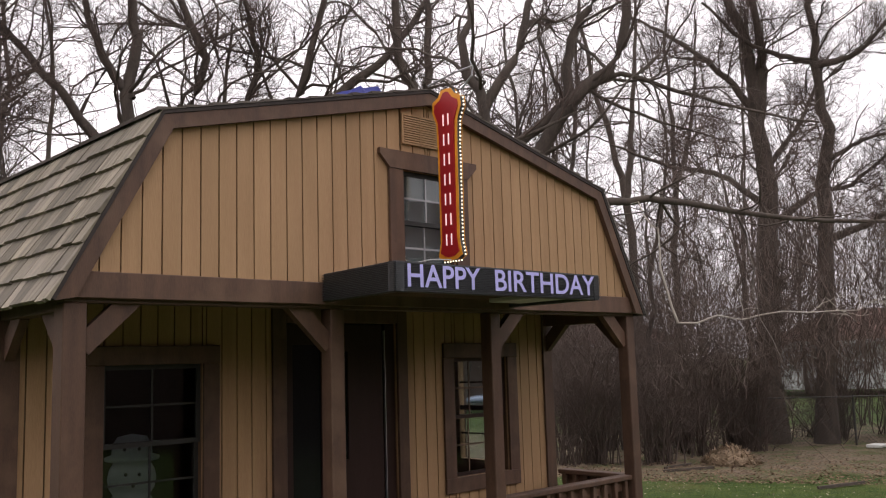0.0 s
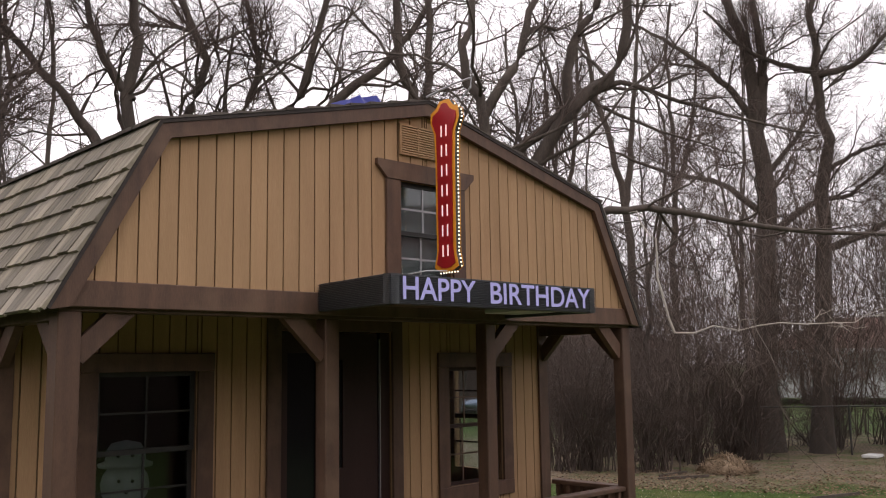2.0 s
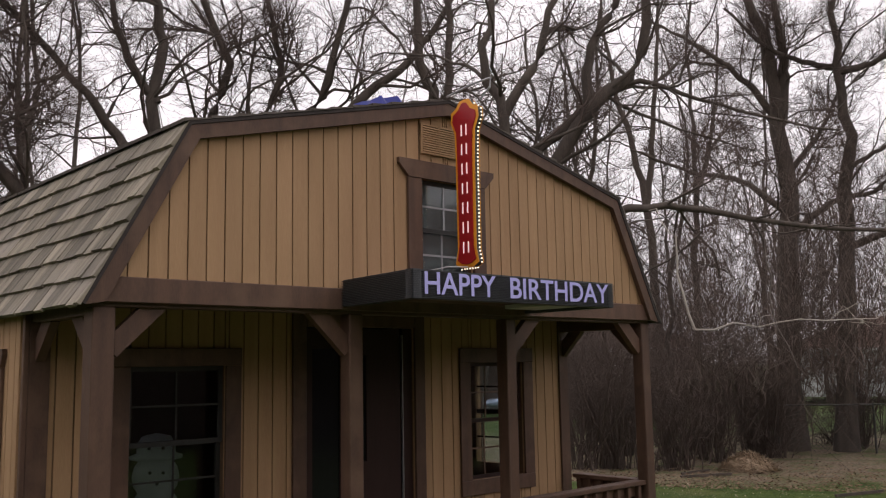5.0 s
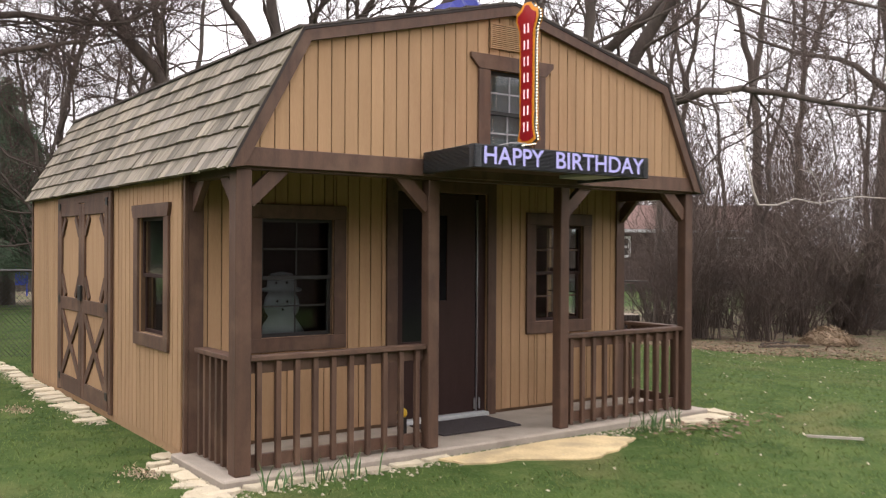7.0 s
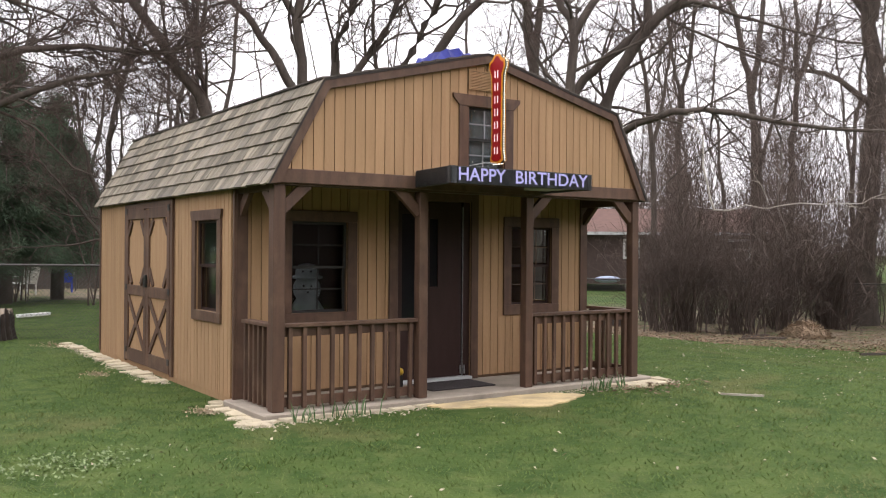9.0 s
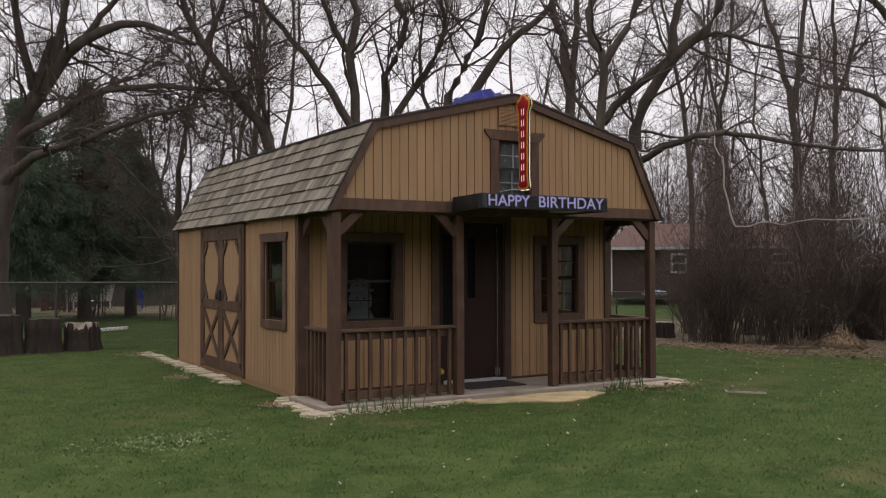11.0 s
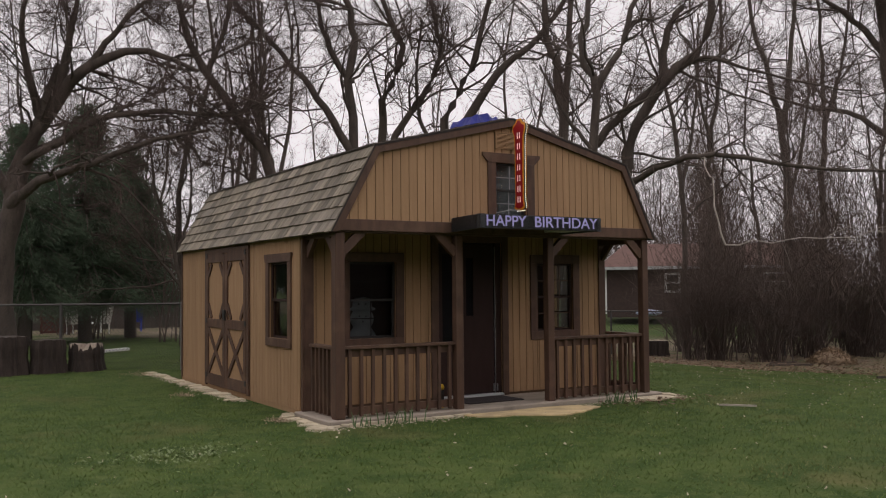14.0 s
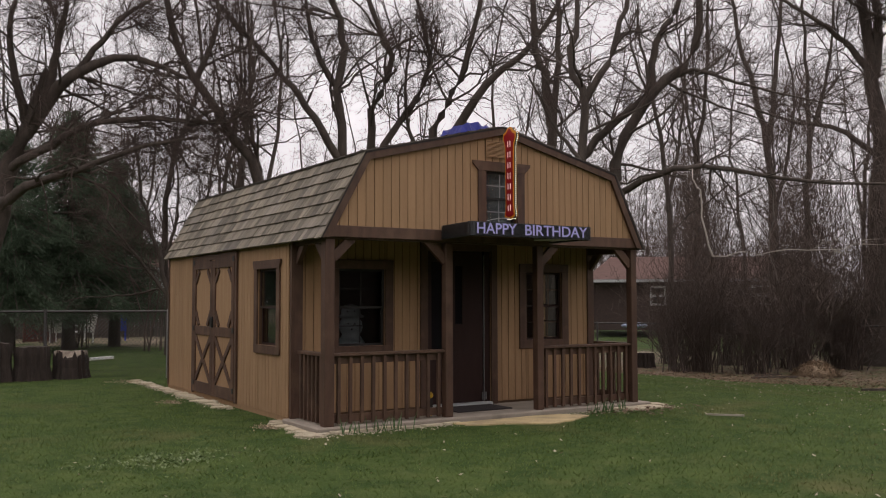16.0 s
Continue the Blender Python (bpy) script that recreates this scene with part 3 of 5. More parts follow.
window(W1, WALL_Y, "x", 0.11, (2, 2), "brown-cased porch window with a dark room behind", muntin=BLACK_METAL, head=0.0)
window(W2, WALL_Y, "x", 0.115, (3, 2), "brown-cased porch window with small panes", head=0.0)
window(SIDE_WIN, 0.0, "y", 0.105, (1, 1), "tall brown-cased window in the side wall", head=0.03)
window(UP_WIN, 0.0, "x", 0.115, (2, 2), "small gable window with pale glazing bars", True, SILVER, head=0.08)
far_window = part("window", box(4.572, 4.6, 1.17, 2.13, 1.75, 1.88, 0.004), TRIM, shed, "brown-cased window in the far side wall")
for a, c, lo, hi in ((1.2, 1.33, 0.81, 1.75), (1.97, 2.1, 0.81, 1.75), (1.2, 2.1, 0.68, 0.81)):
    part("casing_side", box(4.572, 4.596, a, c, lo, hi - 0.001, 0.003), TRIM, far_window)
far_pane = part("pane", box(4.53, 4.534, 1.33, 1.97, 0.81, 1.75), GLASS, far_window, "clear glass")
far_pane.visible_shadow = False
for z in (1.045, 1.28, 1.515):
    part("glazing_bar", box(4.514, 4.528, 1.33, 1.97, z - (0.02 if z == 1.28 else 0.007), z + (0.02 if z == 1.28 else 0.007)), DOOR, far_window)
part("glazing_bar", box(4.512, 4.5275, 1.643, 1.657, 0.81, 1.75), DOOR, far_window)
# added grey sheet gives the gable panes their even mid-grey
part("pane_backing", box(2.1, 2.56, 0.085, 0.09, 2.2, 2.92), PANE_GREY, shed, "flat grey sheet added behind the gable window")
part("attic_floor", box(1.6, 3.1, 0.06, 1.2, 2.16, 2.18), ROOM_SHADE, shed)


def gable_vent():
    v = part("gable_vent", prism([(2.1, 3.09), (2.56, 3.09), (2.56, 3.29), (2.1, 3.29)], "y", -0.018, -0.015), GROOVE, shed, "tan louvred gable vent")
    for x in (2.1, 2.25, 2.4, 2.545):
        part("vent_frame", box(x, x + 0.015, -0.032, -0.019, 3.09, 3.29), SIDING, v)
    for z in (3.09, 3.278):
        part("vent_frame", box(2.115, 2.545, -0.032, -0.019, z, z + 0.012), SIDING, v)
    for i in range(11):
        z = 3.108 + i * 0.0155
        part("slat", bar((2.116, -0.026, z), (2.544, -0.026, z), 0.011, 0.014, (0, 1, -0.6)), SIDING, v)


gable_vent()


# entrance: casing, dark doors standing ajar, threshold
def entrance():
    d = part("entrance", box(1.71, 1.818, WALL_Y - 0.04, WALL_Y - 0.016, 0.0, 2.1, 0.004), TRIM, shed, "dark brown entrance with glazed doors")
    part("door_casing", box(2.792, 2.89, WALL_Y - 0.04, WALL_Y - 0.016, 0.0, 2.1, 0.004), TRIM, d)
    part("door_casing", box(1.82, 2.79, WALL_Y - 0.04, WALL_Y - 0.016, 2.0, 2.1, 0.004), TRIM, d)
    part("threshold", box(1.83, 2.79, WALL_Y - 0.07, WALL_Y + 0.06, 0.0, 0.035, 0.006), PLASTIC_WHITE, d, "pale worn threshold")
    for a, c, glazed in ((1.825, 2.2, True), (2.205, 2.68, False)):
        leaf_parts = bmesh.new()
        lo, hi = (0.7, 1.85) if glazed else (1.05, 1.8)
        ga, gc = (a + 0.07, c - 0.07) if glazed else (a + 0.05, a + 0.16)
        for p, q, s, e in ((a, ga, 0.04, 1.99), (gc, c, 0.04, 1.99), (ga, gc, 0.04, lo), (ga, gc, hi, 1.99)):
            box(p, q, WALL_Y + 0.01, WALL_Y + 0.045, s, e, bm=leaf_parts)
        part("door_leaf", leaf_parts, DOOR, d, "dark brown door leaf")
        part("door_pane", box(ga, gc, WALL_Y + 0.022, WALL_Y + 0.028, lo, hi), DARK_PANE, d, "opaque dark pane standing in for glass before a dark room")
    part("weather_strip", box(2.695, 2.702, WALL_Y - 0.0, WALL_Y + 0.02, 0.04, 1.95), SILVER, d, "pale metal weather strip")
    part("door_jamb", box(2.705, 2.788, WALL_Y + 0.005, WALL_Y + 0.05, 0.036, 1.998), DOOR, d)
    for x in (2.66, 2.715):
        part("door_bolt", box(x, x + 0.014, WALL_Y - 0.012, WALL_Y + 0.004, 0.06, 0.16, 0.003), SILVER, d)


entrance()


# double barn door in the side wall
def barn_door():
    y0, y1, z1 = 2.71, 4.67, 1.985
    d = part("barn_door", box(-0.027, -0.015, y0 + 0.09, y1 - 0.09, 0.03, z1 - 0.05), SIDING, shed, "double barn door with brown cross bracing")
    for a in (y0, y1 - 0.07):
        part("door_casing", box(-0.045, -0.016, a, a + 0.07, 0.0, z1 + 0.03, 0.004), TRIM, d)
    part("door_casing", box(-0.045, -0.016, y0 + 0.07, y1 - 0.07, z1 - 0.05, z1 + 0.03, 0.004), TRIM, d)
    m = (y0 + y1) / 2
    for a, c in ((y0 + 0.08, m - 0.004), (m + 0.004, y1 - 0.08)):
        for p in (a, c - 0.1):
            part("stile", box(-0.05, -0.028, p, p + 0.1, 0.02, z1 - 0.06, 0.003), TRIM, d)
        for z in (0.02, 0.86, z1 - 0.17):
            part("rail", box(-0.049, -0.028, a + 0.101, c - 0.101, z, z + (0.13 if z > 0.5 else 0.16), 0.003), TRIM, d)
        for s in (0, 1):
            p0, p1 = (a + 0.1, c - 0.1)[s], (a + 0.25, c - 0.25)[s]
            part("corner_brace", bar((-0.038, p0, z1 - 0.36), (-0.038, p1, z1 - 0.19), 0.07, 0.018, (1, 0, 0)), TRIM, d)
            part("corner_brace", bar((-0.038, p0, 1.2), (-0.038, p1, 1.0), 0.07, 0.018, (1, 0, 0)), TRIM, d)
        part("cross_brace", bar((-0.039, a + 0.1, 0.2), (-0.039, c - 0.1, 0.84), 0.075, 0.016, (1, 0, 0)), TRIM, d)
        part("cross_brace", bar((-0.0365, c - 0.1, 0.2), (-0.0365, a + 0.1, 0.84), 0.075, 0.016, (1, 0, 0)), TRIM, d)
        for z in (0.12, 0.92, z1 - 0.1):
            yy = a + 0.01 if a < m - 0.5 else c - 0.05
            part("hinge", box(-0.056, -0.05, yy - 0.02, yy + 0.05, z, z + 0.07), BLACK_METAL, d, "black iron hinge")
    part("latch", box(-0.075, -0.05, m - 0.06, m + 0.05, 0.98, 1.13, 0.006), BLACK_METAL, d, "black iron latch")


barn_door()


# ---- porch slab, paving and gravel ----
def slab():
    bm = box(-0.1, 4.74, -0.06, WALL_Y + 0.05, -0.12, -0.002, 0.012)
    s = part("porch_slab", bm, CONCRETE)
    tagged(s, "worn grey concrete porch slab edged with sandy stone", "slab", kind="structure")
    part("skirt_board", box(-0.006, 4.58, WALL_Y + 0.052, REAR_Y + 0.02, -0.12, -0.004), SIDING, s)


slab()


def flagstone(outline, thick, z=-0.062, label="flat irregular sandstone slab set in the lawn", stone=None, rough=0.015):
    rng = random.Random(int(outline[0][0] * 1000 + outline[0][1] * 77))
    pts = []
    for i, p in enumerate(outline):
        q = outline[(i + 1) % len(outline)]
        for k in range(4):
            f = k / 4
            pts.append((p[0] + (q[0] - p[0]) * f + rng.uniform(-1, 1) * rough, p[1] + (q[1] - p[1]) * f + rng.uniform(-1, 1) * rough))
    cx, cy = sum(p[0] for p in pts) / len(pts), sum(p[1] for p in pts) / len(pts)
    bm = bmesh.new()
    rings = []
    for s, h in ((1.0, -0.03), (1.0, thick * 0.7), (0.96, thick)):
        rings.append([bm.verts.new((cx + (x - cx) * s, cy + (y - cy) * s, z + h + rng.uniform(0, 0.004))) for x, y in pts])
    for lo, hi in zip(rings, rings[1:]):
        for i in range(len(pts)):
            j = (i + 1) % len(pts)
            bm.faces.new((lo[i], lo[j], hi[j], hi[i]))
    bm.faces.new(rings[-1])
    f = part("flagstone", bm, stone or FLAGSTONE)
    return tagged(f, label, "flagstone", "flagstones round the shed", "thing")


flagstone([(1.55, -0.15), (3.1, -0.15), (3.33, -0.44), (2.98, -0.63), (2.5, -0.78), (2.1, -0.52), (1.66, -0.4)], 0.02, label="large sandy yellow step slab sunk before the porch", stone=STEP_STONE, rough=0.03)
flagstone([(4.0, -0.09), (4.72, -0.09), (4.7, -0.33), (4.3, -0.36), (4.1, -0.25)], 0.03)
flagstone([(4.77, 0.1), (4.95, 0.05), (4.9, -0.2), (4.8, -0.2)], 0.03)
srng = random.Random(9)
x = -0.28
while x < 1.42:
    w = srng.uniform(0.22, 0.4)
    d = srng.uniform(0.05, 0.13)
    flagstone([(x, -0.08), (x + w * 0.95, -0.08), (x + w * srng.uniform(0.8, 0.95), -0.08 - d), (x + w * 0.1, -0.08 - d * srng.uniform(0.7, 1.1))], srng.uniform(0.02, 0.035))
    x += w
y = -0.25
while y < 7.5:
    w = srng.uniform(0.14, 0.36)
    d = srng.uniform(0.12, 0.25)
    e = -0.13 if y < 0.85 else -0.025 - srng.uniform(0.0, 0.04)
    if not 1.05 < y < 2.6:
        k = srng.uniform(-0.04, 0.04)
        flagstone([(e, y + k), (e + 0.01, y + w * 0.85 - k), (e - d * srng.uniform(0.6, 1), y + w * srng.uniform(0.7, 0.92)), (e - d * 1.1, y + w * 0.45), (e - d * srng.uniform(0.7, 1), y + w * 0.08)], srng.uniform(0.012, 0.03))
    y += w + srng.uniform(0.0, 0.05)


def pebbles():
    rng = np.random.default_rng(5)
    verts, faces = [], []
    for _ in range(2600):
        if rng.random() < 0.6:
            px, py = -0.08 - abs(rng.normal(0, 0.1)), rng.uniform(2.6, 7.4) if rng.random() < 0.8 else rng.uniform(-0.3, 0.9)
        else:
            px, py = rng.uniform(-0.4, 5.0), -0.08 - abs(rng.normal(0, 0.13))
        s = rng.uniform(0.008, 0.024)
        a = rng.uniform(0, 6.28)
        n0 = len(verts)
        for k in range(5):
            r = s * rng.uniform(0.7, 1.2)
            verts.append((px + r * math.cos(a + k * 1.257), py + r * math.sin(a + k * 1.257), -0.066))
        verts.append((px, py, -0.06 + s * 0.7))
        faces.extend((n0 + k, n0 + (k + 1) % 5, n0 + 5) for k in range(5))
    g = raw("gravel", verts, faces, GRAVEL)
    tagged(g, "pale gravel scattered along the shed's foot", "gravel", kind="stuff")


pebbles()
mat = part("door_mat", box(1.9, 2.72, 0.3, 0.8, 0.0, 0.012, 0.004), MAT)
tagged(mat, "dark rectangular door mat on the porch slab", "door mat")
roof()

# ---- lettered board, blade sign, tarp ----


def led_board():
    t = thing("led_marquee", "black message board wrapped round the entrance, lit lilac text", "sign", (2.3, -0.4, 2.06))
    corners = [(1.465, -0.032), (1.38, -0.764), (3.1, -0.764), (3.1, -0.032)]
    zl, zh = 2.068, 2.226
    for (xa, ya), (xb, yb) in zip(corners, corners[1:]):
        v = Vector((xb - xa, yb - ya, 0)).normalized()
        nrm = Vector((v.y, -v.x, 0))
        outward = nrm if nrm.dot(Vector(((xa + xb) / 2 - 2.3, (ya + yb) / 2 + 0.3, 0))) > 0 else -nrm
        bm = bmesh.new()
        p, q = Vector((xa, ya, (zl + zh) / 2)) - outward * 0.03, Vector((xb, yb, (zl + zh) / 2)) - outward * 0.03
        bar(p, q, zh - zl, 0.05, outward, bm)
        panel = part("display_panel", bm, LED_FACE, t, "black panel with fine horizontal louvres")
        for i in range(16):
            z = zl + 0.006 + i * (zh - zl - 0.01) / 15.5
            part("louvre", bar(Vector((xa, ya, z)), Vector((xb, yb, z)), 0.003, 0.012, outward), LED_FACE, panel)
    part("soffit", prism([(1.56, -0.035), (1.45, -0.7), (3.04, -0.7), (3.04, -0.035)], "z", 2.115, 2.13), TRIM, t, "brown underside board")
    part("soffit_panel", box(2.72, 3.03, -0.7, -0.15, 2.085, 2.112, 0.003), PLASTIC_WHITE, t, "pale underside panel")
    for word, x0, wide in (("HAPPY", 1.46, 0.54), ("BIRTHDAY", 2.12, 0.92)):
        text = bpy.data.curves.new("message", "FONT")
        text.body, text.size, text.extrude, text.align_y, text.offset = word, 0.14, 0.001, "CENTER", 0.0015
        src = bpy.data.objects.new("message", text)
        me = bpy.data.meshes.new_from_object(src)
        low, high = min(v.co.x for v in me.vertices), max(v.co.x for v in me.vertices)
        for v in me.vertices:
            v.co = Vector((x0 + (v.co.x - low) * wide / (high - low), -0.7715 - v.co.z, 2.147 + v.co.y * 1.22))
        bpy.data.objects.remove(src)
        me.materials.clear()
        me.materials.append(LED_TEXT)
        tagged(attach(new("message_word", me), t), "lit lilac lettering")


led_board()


def blade_sign():
    t = thing("blade_sign", "red blade sign with yellow border and a row of bulbs", "sign", (2.325, -0.25, 2.3))
    half = [(0.0, 3.435), (0.045, 3.43), (0.075, 3.39), (0.125, 3.365), (0.13, 3.30), (0.095, 3.22), (0.088, 3.05), (0.085, 2.45), (0.098, 2.4), (0.105, 2.36), (0.06, 2.335), (0.0, 2.33)]
    mid = -0.235

    def outline(shrink):
        cz = 2.88
        side = [(max(0.0, w - shrink) if w else 0.0, z + (-shrink if z > cz else shrink) * (1 if w < 0.09 or z > 3.3 or z < 2.4 else 0)) for w, z in half]
        return [(mid - w, z) for w, z in side] + [(mid + w, z) for w, z in side[-2:0:-1]]
    part("body", prism(outline(0.003), "x", 2.3, 2.34), BLACK_METAL, t, "black sign edge")
    for x0, x1 in ((2.297, 2.3), (2.34, 2.343)):
        part("border", prism(outline(0.0), "x", x0, x1), YELLOW, t, "yellow sign border")
    for x0, x1 in ((2.291, 2.297), (2.343, 2.349)):
        part("face", prism(outline(0.022), "x", x0, x1), RED, t, "red sign face")
    for x0, x1 in ((2.287, 2.291), (2.349, 2.353)):
        for i in range(7):
            z = 3.23 - i * 0.128
            for y in (mid - 0.026, mid + 0.018):
                part("letter_bar", box(x0, x1, y, y + 0.009, z - 0.036, z + 0.036), LETTER, t, "plain pale letter bar")
    bulb_mesh = None
    spots = []
    for s in (-1, 1):
        for i in range(44):
            z = 3.4 - i * 0.0242
            w = 0.088
            for (w0, z0), (w1, z1) in zip(half, half[1:]):
                if z1 <= z <= z0:
                    w = w0 + (w1 - w0) * (z0 - z) / max(1e-6, z0 - z1)
            spots.append((mid + s * (w + (0.006 if s < 0 else -0.004)), z))
    for i in range(7):
        spots.append((mid - 0.075 + 0.025 * i, 2.327))
    for y, z in spots:
        if bulb_mesh is None:
            bm = bmesh.new()
            bmesh.ops.create_icosphere(bm, subdivisions=1, radius=0.0058)
            b = part("bulb", bm, BULB, t, "small warm bulb", True)
            bulb_mesh = b.data
        else:
            b = attach(new("bulb", bulb_mesh), t)
        b.location = (2.336 if y > mid + 0.06 and z > 2.34 else 2.32, y, z)
    v, f = [], []
    tube([(2.32, -0.05, 3.5), (2.32, -0.3, 3.53), (2.32, -0.46, 3.53), (2.32, -0.45, 3.47), (2.32, -0.36, 3.41)], [0.007] * 5, 6, v, f)
    raw("hanger", v, f, SILVER, t, "bent metal hanger rod")
    v, f = [], []
    tube([(2.1, -0.03, 2.31), (2.18, -0.18, 2.335), (2.32, -0.25, 2.335)], [0.004] * 3, 5, v, f)
    raw("cable", v, f, PLASTIC_WHITE, t, "thin white cable")


blade_sign()


def tarp():
    rng = random.Random(3)
    bm = bmesh.new()
    grid = {}
    for i in range(9):
        for j in range(7):
            x, y = 1.98 + i * 0.075, 0.34 + j * 0.11
            edge = min(i, 8 - i, j, 6 - j)
            h = 0.016 + (0.06 + rng.uniform(0, 0.08) if edge > 0 else 0.01)
            grid[i, j] = bm.verts.new((x + rng.uniform(-0.02, 0.02), y + rng.uniform(-0.02, 0.02), roof_z(x) + h))
    for i in range(8):
        for j in range(6):
            bm.faces.new((grid[i, j], grid[i + 1, j], grid[i + 1, j + 1], grid[i, j + 1]))
    bmesh.ops.solidify(bm, geom=bm.faces[:], thickness=0.006)
    tagged(part("tarp", bm, TARP), "crumpled blue tarp lying over the roof ridge", "tarp")


tarp()


def snowman():
    """A snowman with a brimmed cap; eyes and buttons are dark studs in the same mesh."""
    bm = bmesh.new()
    x, y = 1.0, 1.4
    prof = [(0.0, 0.031), (0.17, 0.035)]
    prof += [(0.27 * math.cos(a), 0.5 + 0.44 * math.sin(a)) for a in (-1.0, -0.6, -0.2, 0.2, 0.6, 0.95)]
    prof += [(0.15 * math.cos(a), 1.03 + 0.15 * math.sin(a)) for a in (-0.75, -0.4, 0.0, 0.4, 0.75)]
    prof += [(0.165, 1.145), (0.17, 1.165), (0.125, 1.18), (0.12, 1.24), (0.09, 1.29), (0.0, 1.31)]
    rings = []
    for r, z in prof:
        if r == 0:
            rings.append([bm.verts.new((x, y, z))])
        else:
            rings.append([bm.verts.new((x + r * math.cos(k * math.pi / 12), y + r * math.sin(k * math.pi / 12), z)) for k in range(24)])
    for lo, hi in zip(rings, rings[1:]):
        for k in range(24):
            k2 = (k + 1) % 24
            bm.faces.new(list(dict.fromkeys([lo[k % len(lo)], lo[k2 % len(lo)], hi[k2 % len(hi)], hi[k % len(hi)]])))
    whole = len(bm.faces)
    for dx, z, deep in ((-0.1, 1.07, 0.13), (-0.02, 1.065, 0.15), (-0.06, 1.0, 0.15), (-0.07, 0.8, 0.2), (-0.09, 0.66, 0.25), (-0.09, 1.22, 0.09), (-0.01, 1.22, 0.12)):
        bmesh.ops.create_icosphere(bm, subdivisions=1, radius=0.013, matrix=Matrix.Translation((x + dx, y - deep, z)))
    bm.faces.ensure_lookup_table()
    for face in bm.faces[whole:]:
        face.material_index = 1
    figure = part("snowman_figure", bm, SNOW, smooth=True)
    figure.data.materials.append(BLACK_METAL)
    tagged(figure, "dull white plastic snowman figure standing inside the window", "figure")


snowman()


def porch_toy():
    t = thing("garden_toy", "small yellow and dark toy beside the porch railing", "toy", (1.47, 0.25, 0.0))
    bm = bmesh.new()
    bmesh.ops.create_icosphere(bm, subdivisions=2, radius=0.042, matrix=Matrix.Translation((1.47, 0.25, 0.24)))
    part("head", bm, TOY, t, smooth=True)
    part("body", bar((1.47, 0.25, 0.06), (1.47, 0.25, 0.21), 0.055, 0.045), BLACK_METAL, t)
    for s in (-0.02, 0.02):
        part("leg", bar((1.47 + s, 0.25, 0.0), (1.47 + s, 0.25, 0.062), 0.018, 0.018), TOY, t)


porch_toy()

# ---- trees ----


def spline(points, n):
    """A smooth line of n points through the given ones."""
    p = np.asarray(points, float)
    if len(p) == 2:
        return p[0] + (p[1] - p[0]) * np.linspace(0, 1, n)[:, None]
    ext = np.vstack([2 * p[0] - p[1], p, 2 * p[-1] - p[-2]])
    out = []
    for t in np.linspace(0, len(p) - 1 - 1e-6, n):
        i, f = int(t), t - int(t)
        a, b, c, d = ext[i], ext[i + 1], ext[i + 2], ext[i + 3]
        out.append(0.5 * (2 * b + (c - a) * f + (2 * a - 5 * b + 4 * c - d) * f * f + (3 * b - a - 3 * c + d) * f ** 3))
    return np.array(out)


def twist(rng, d, angle):
    axis = rng.normal(size=3)
    axis -= d * axis.dot(d)
    axis /= np.linalg.norm(axis) + 1e-9
    return d * math.cos(angle) + axis * math.sin(angle)


SIDES, STEPS = (9, 7, 5, 4, 3, 3), (14, 9, 7, 5, 4, 3)


def sprout(rng, pts, radii, level, deepest, counts, bags, reach, lift=0.25, floor_r=0.0035, first=0.3):
    """Grows the side branches of one limb, level by level."""
    length = np.linalg.norm(np.diff(pts, axis=0), axis=1).sum()
    for _ in range(counts[level]):
        f = rng.uniform(first, 0.98)
        i = min(len(pts) - 2, int(f * (len(pts) - 1)))
        d = pts[i + 1] - pts[i]
        d /= np.linalg.norm(d) + 1e-9
        d = twist(rng, d, rng.uniform(0.45, 1.15))
        n = STEPS[min(level + 1, 5)]
        long = length * rng.uniform(0.3, 0.62) * (1.15 - 0.5 * f) * reach
        long = min(long, 2.5)
        if long < 0.12:
            continue
        r = max(floor_r, min(radii[i] * rng.uniform(0.4, 0.62), 0.0115 * long + 0.002))
        line, step = [pts[i]], long / (n - 1)
        for _k in range(n - 1):
            d = d + rng.normal(size=3) * 0.27 + np.array([0, 0, lift * 0.2])
            d /= np.linalg.norm(d)
            line.append(line[-1] + d * step)
        line = np.array(line)
        rr = np.linspace(r, max(floor_r * 0.6, r * 0.3), n)
        bag = bags[0] if level < 1 else bags[1]
        if level >= 1 and len(bags) > 2:
            bags[2].append(line)
        tube(line, rr, SIDES[min(level + 1, 5)], *bag)
        if level + 1 < deepest:
            sprout(rng, line, rr, level + 1, deepest, counts, bags, reach, lift, floor_r, 0.2)


def spurs(rng, lines, each, bag, longest=0.42, width=0.0035):
    """Fine last twigs: slim slivers set along the given lines."""
    base = np.concatenate([ln[rng.integers(1, len(ln), each)] for ln in lines])
    way = np.concatenate([np.repeat((ln[-1] - ln[0])[None] / (np.linalg.norm(ln[-1] - ln[0]) + 1e-9), each, 0) for ln in lines])
    way = way + rng.normal(size=way.shape) * 0.4 + np.array([0, 0, 0.2])
    way /= np.linalg.norm(way, axis=1, keepdims=True)
    long = rng.uniform(0.12, longest, len(base))[:, None]
    side = np.cross(way, rng.normal(size=way.shape))
    side /= np.linalg.norm(side, axis=1, keepdims=True) + 1e-9
    bend = base + way * long * 0.55
    tips = np.stack([base - side * width, base + side * width, bend + side * width * 0.7, base + way * long], 1)
    n0, n = len(bag[0]), len(base)
    bag[0].extend(map(tuple, tips.reshape(-1, 3).tolist()))
    idx = n0 + 4 * np.arange(n)
    bag[1].extend(np.stack([idx, idx + 1, idx + 2, idx + 3], 1).tolist())


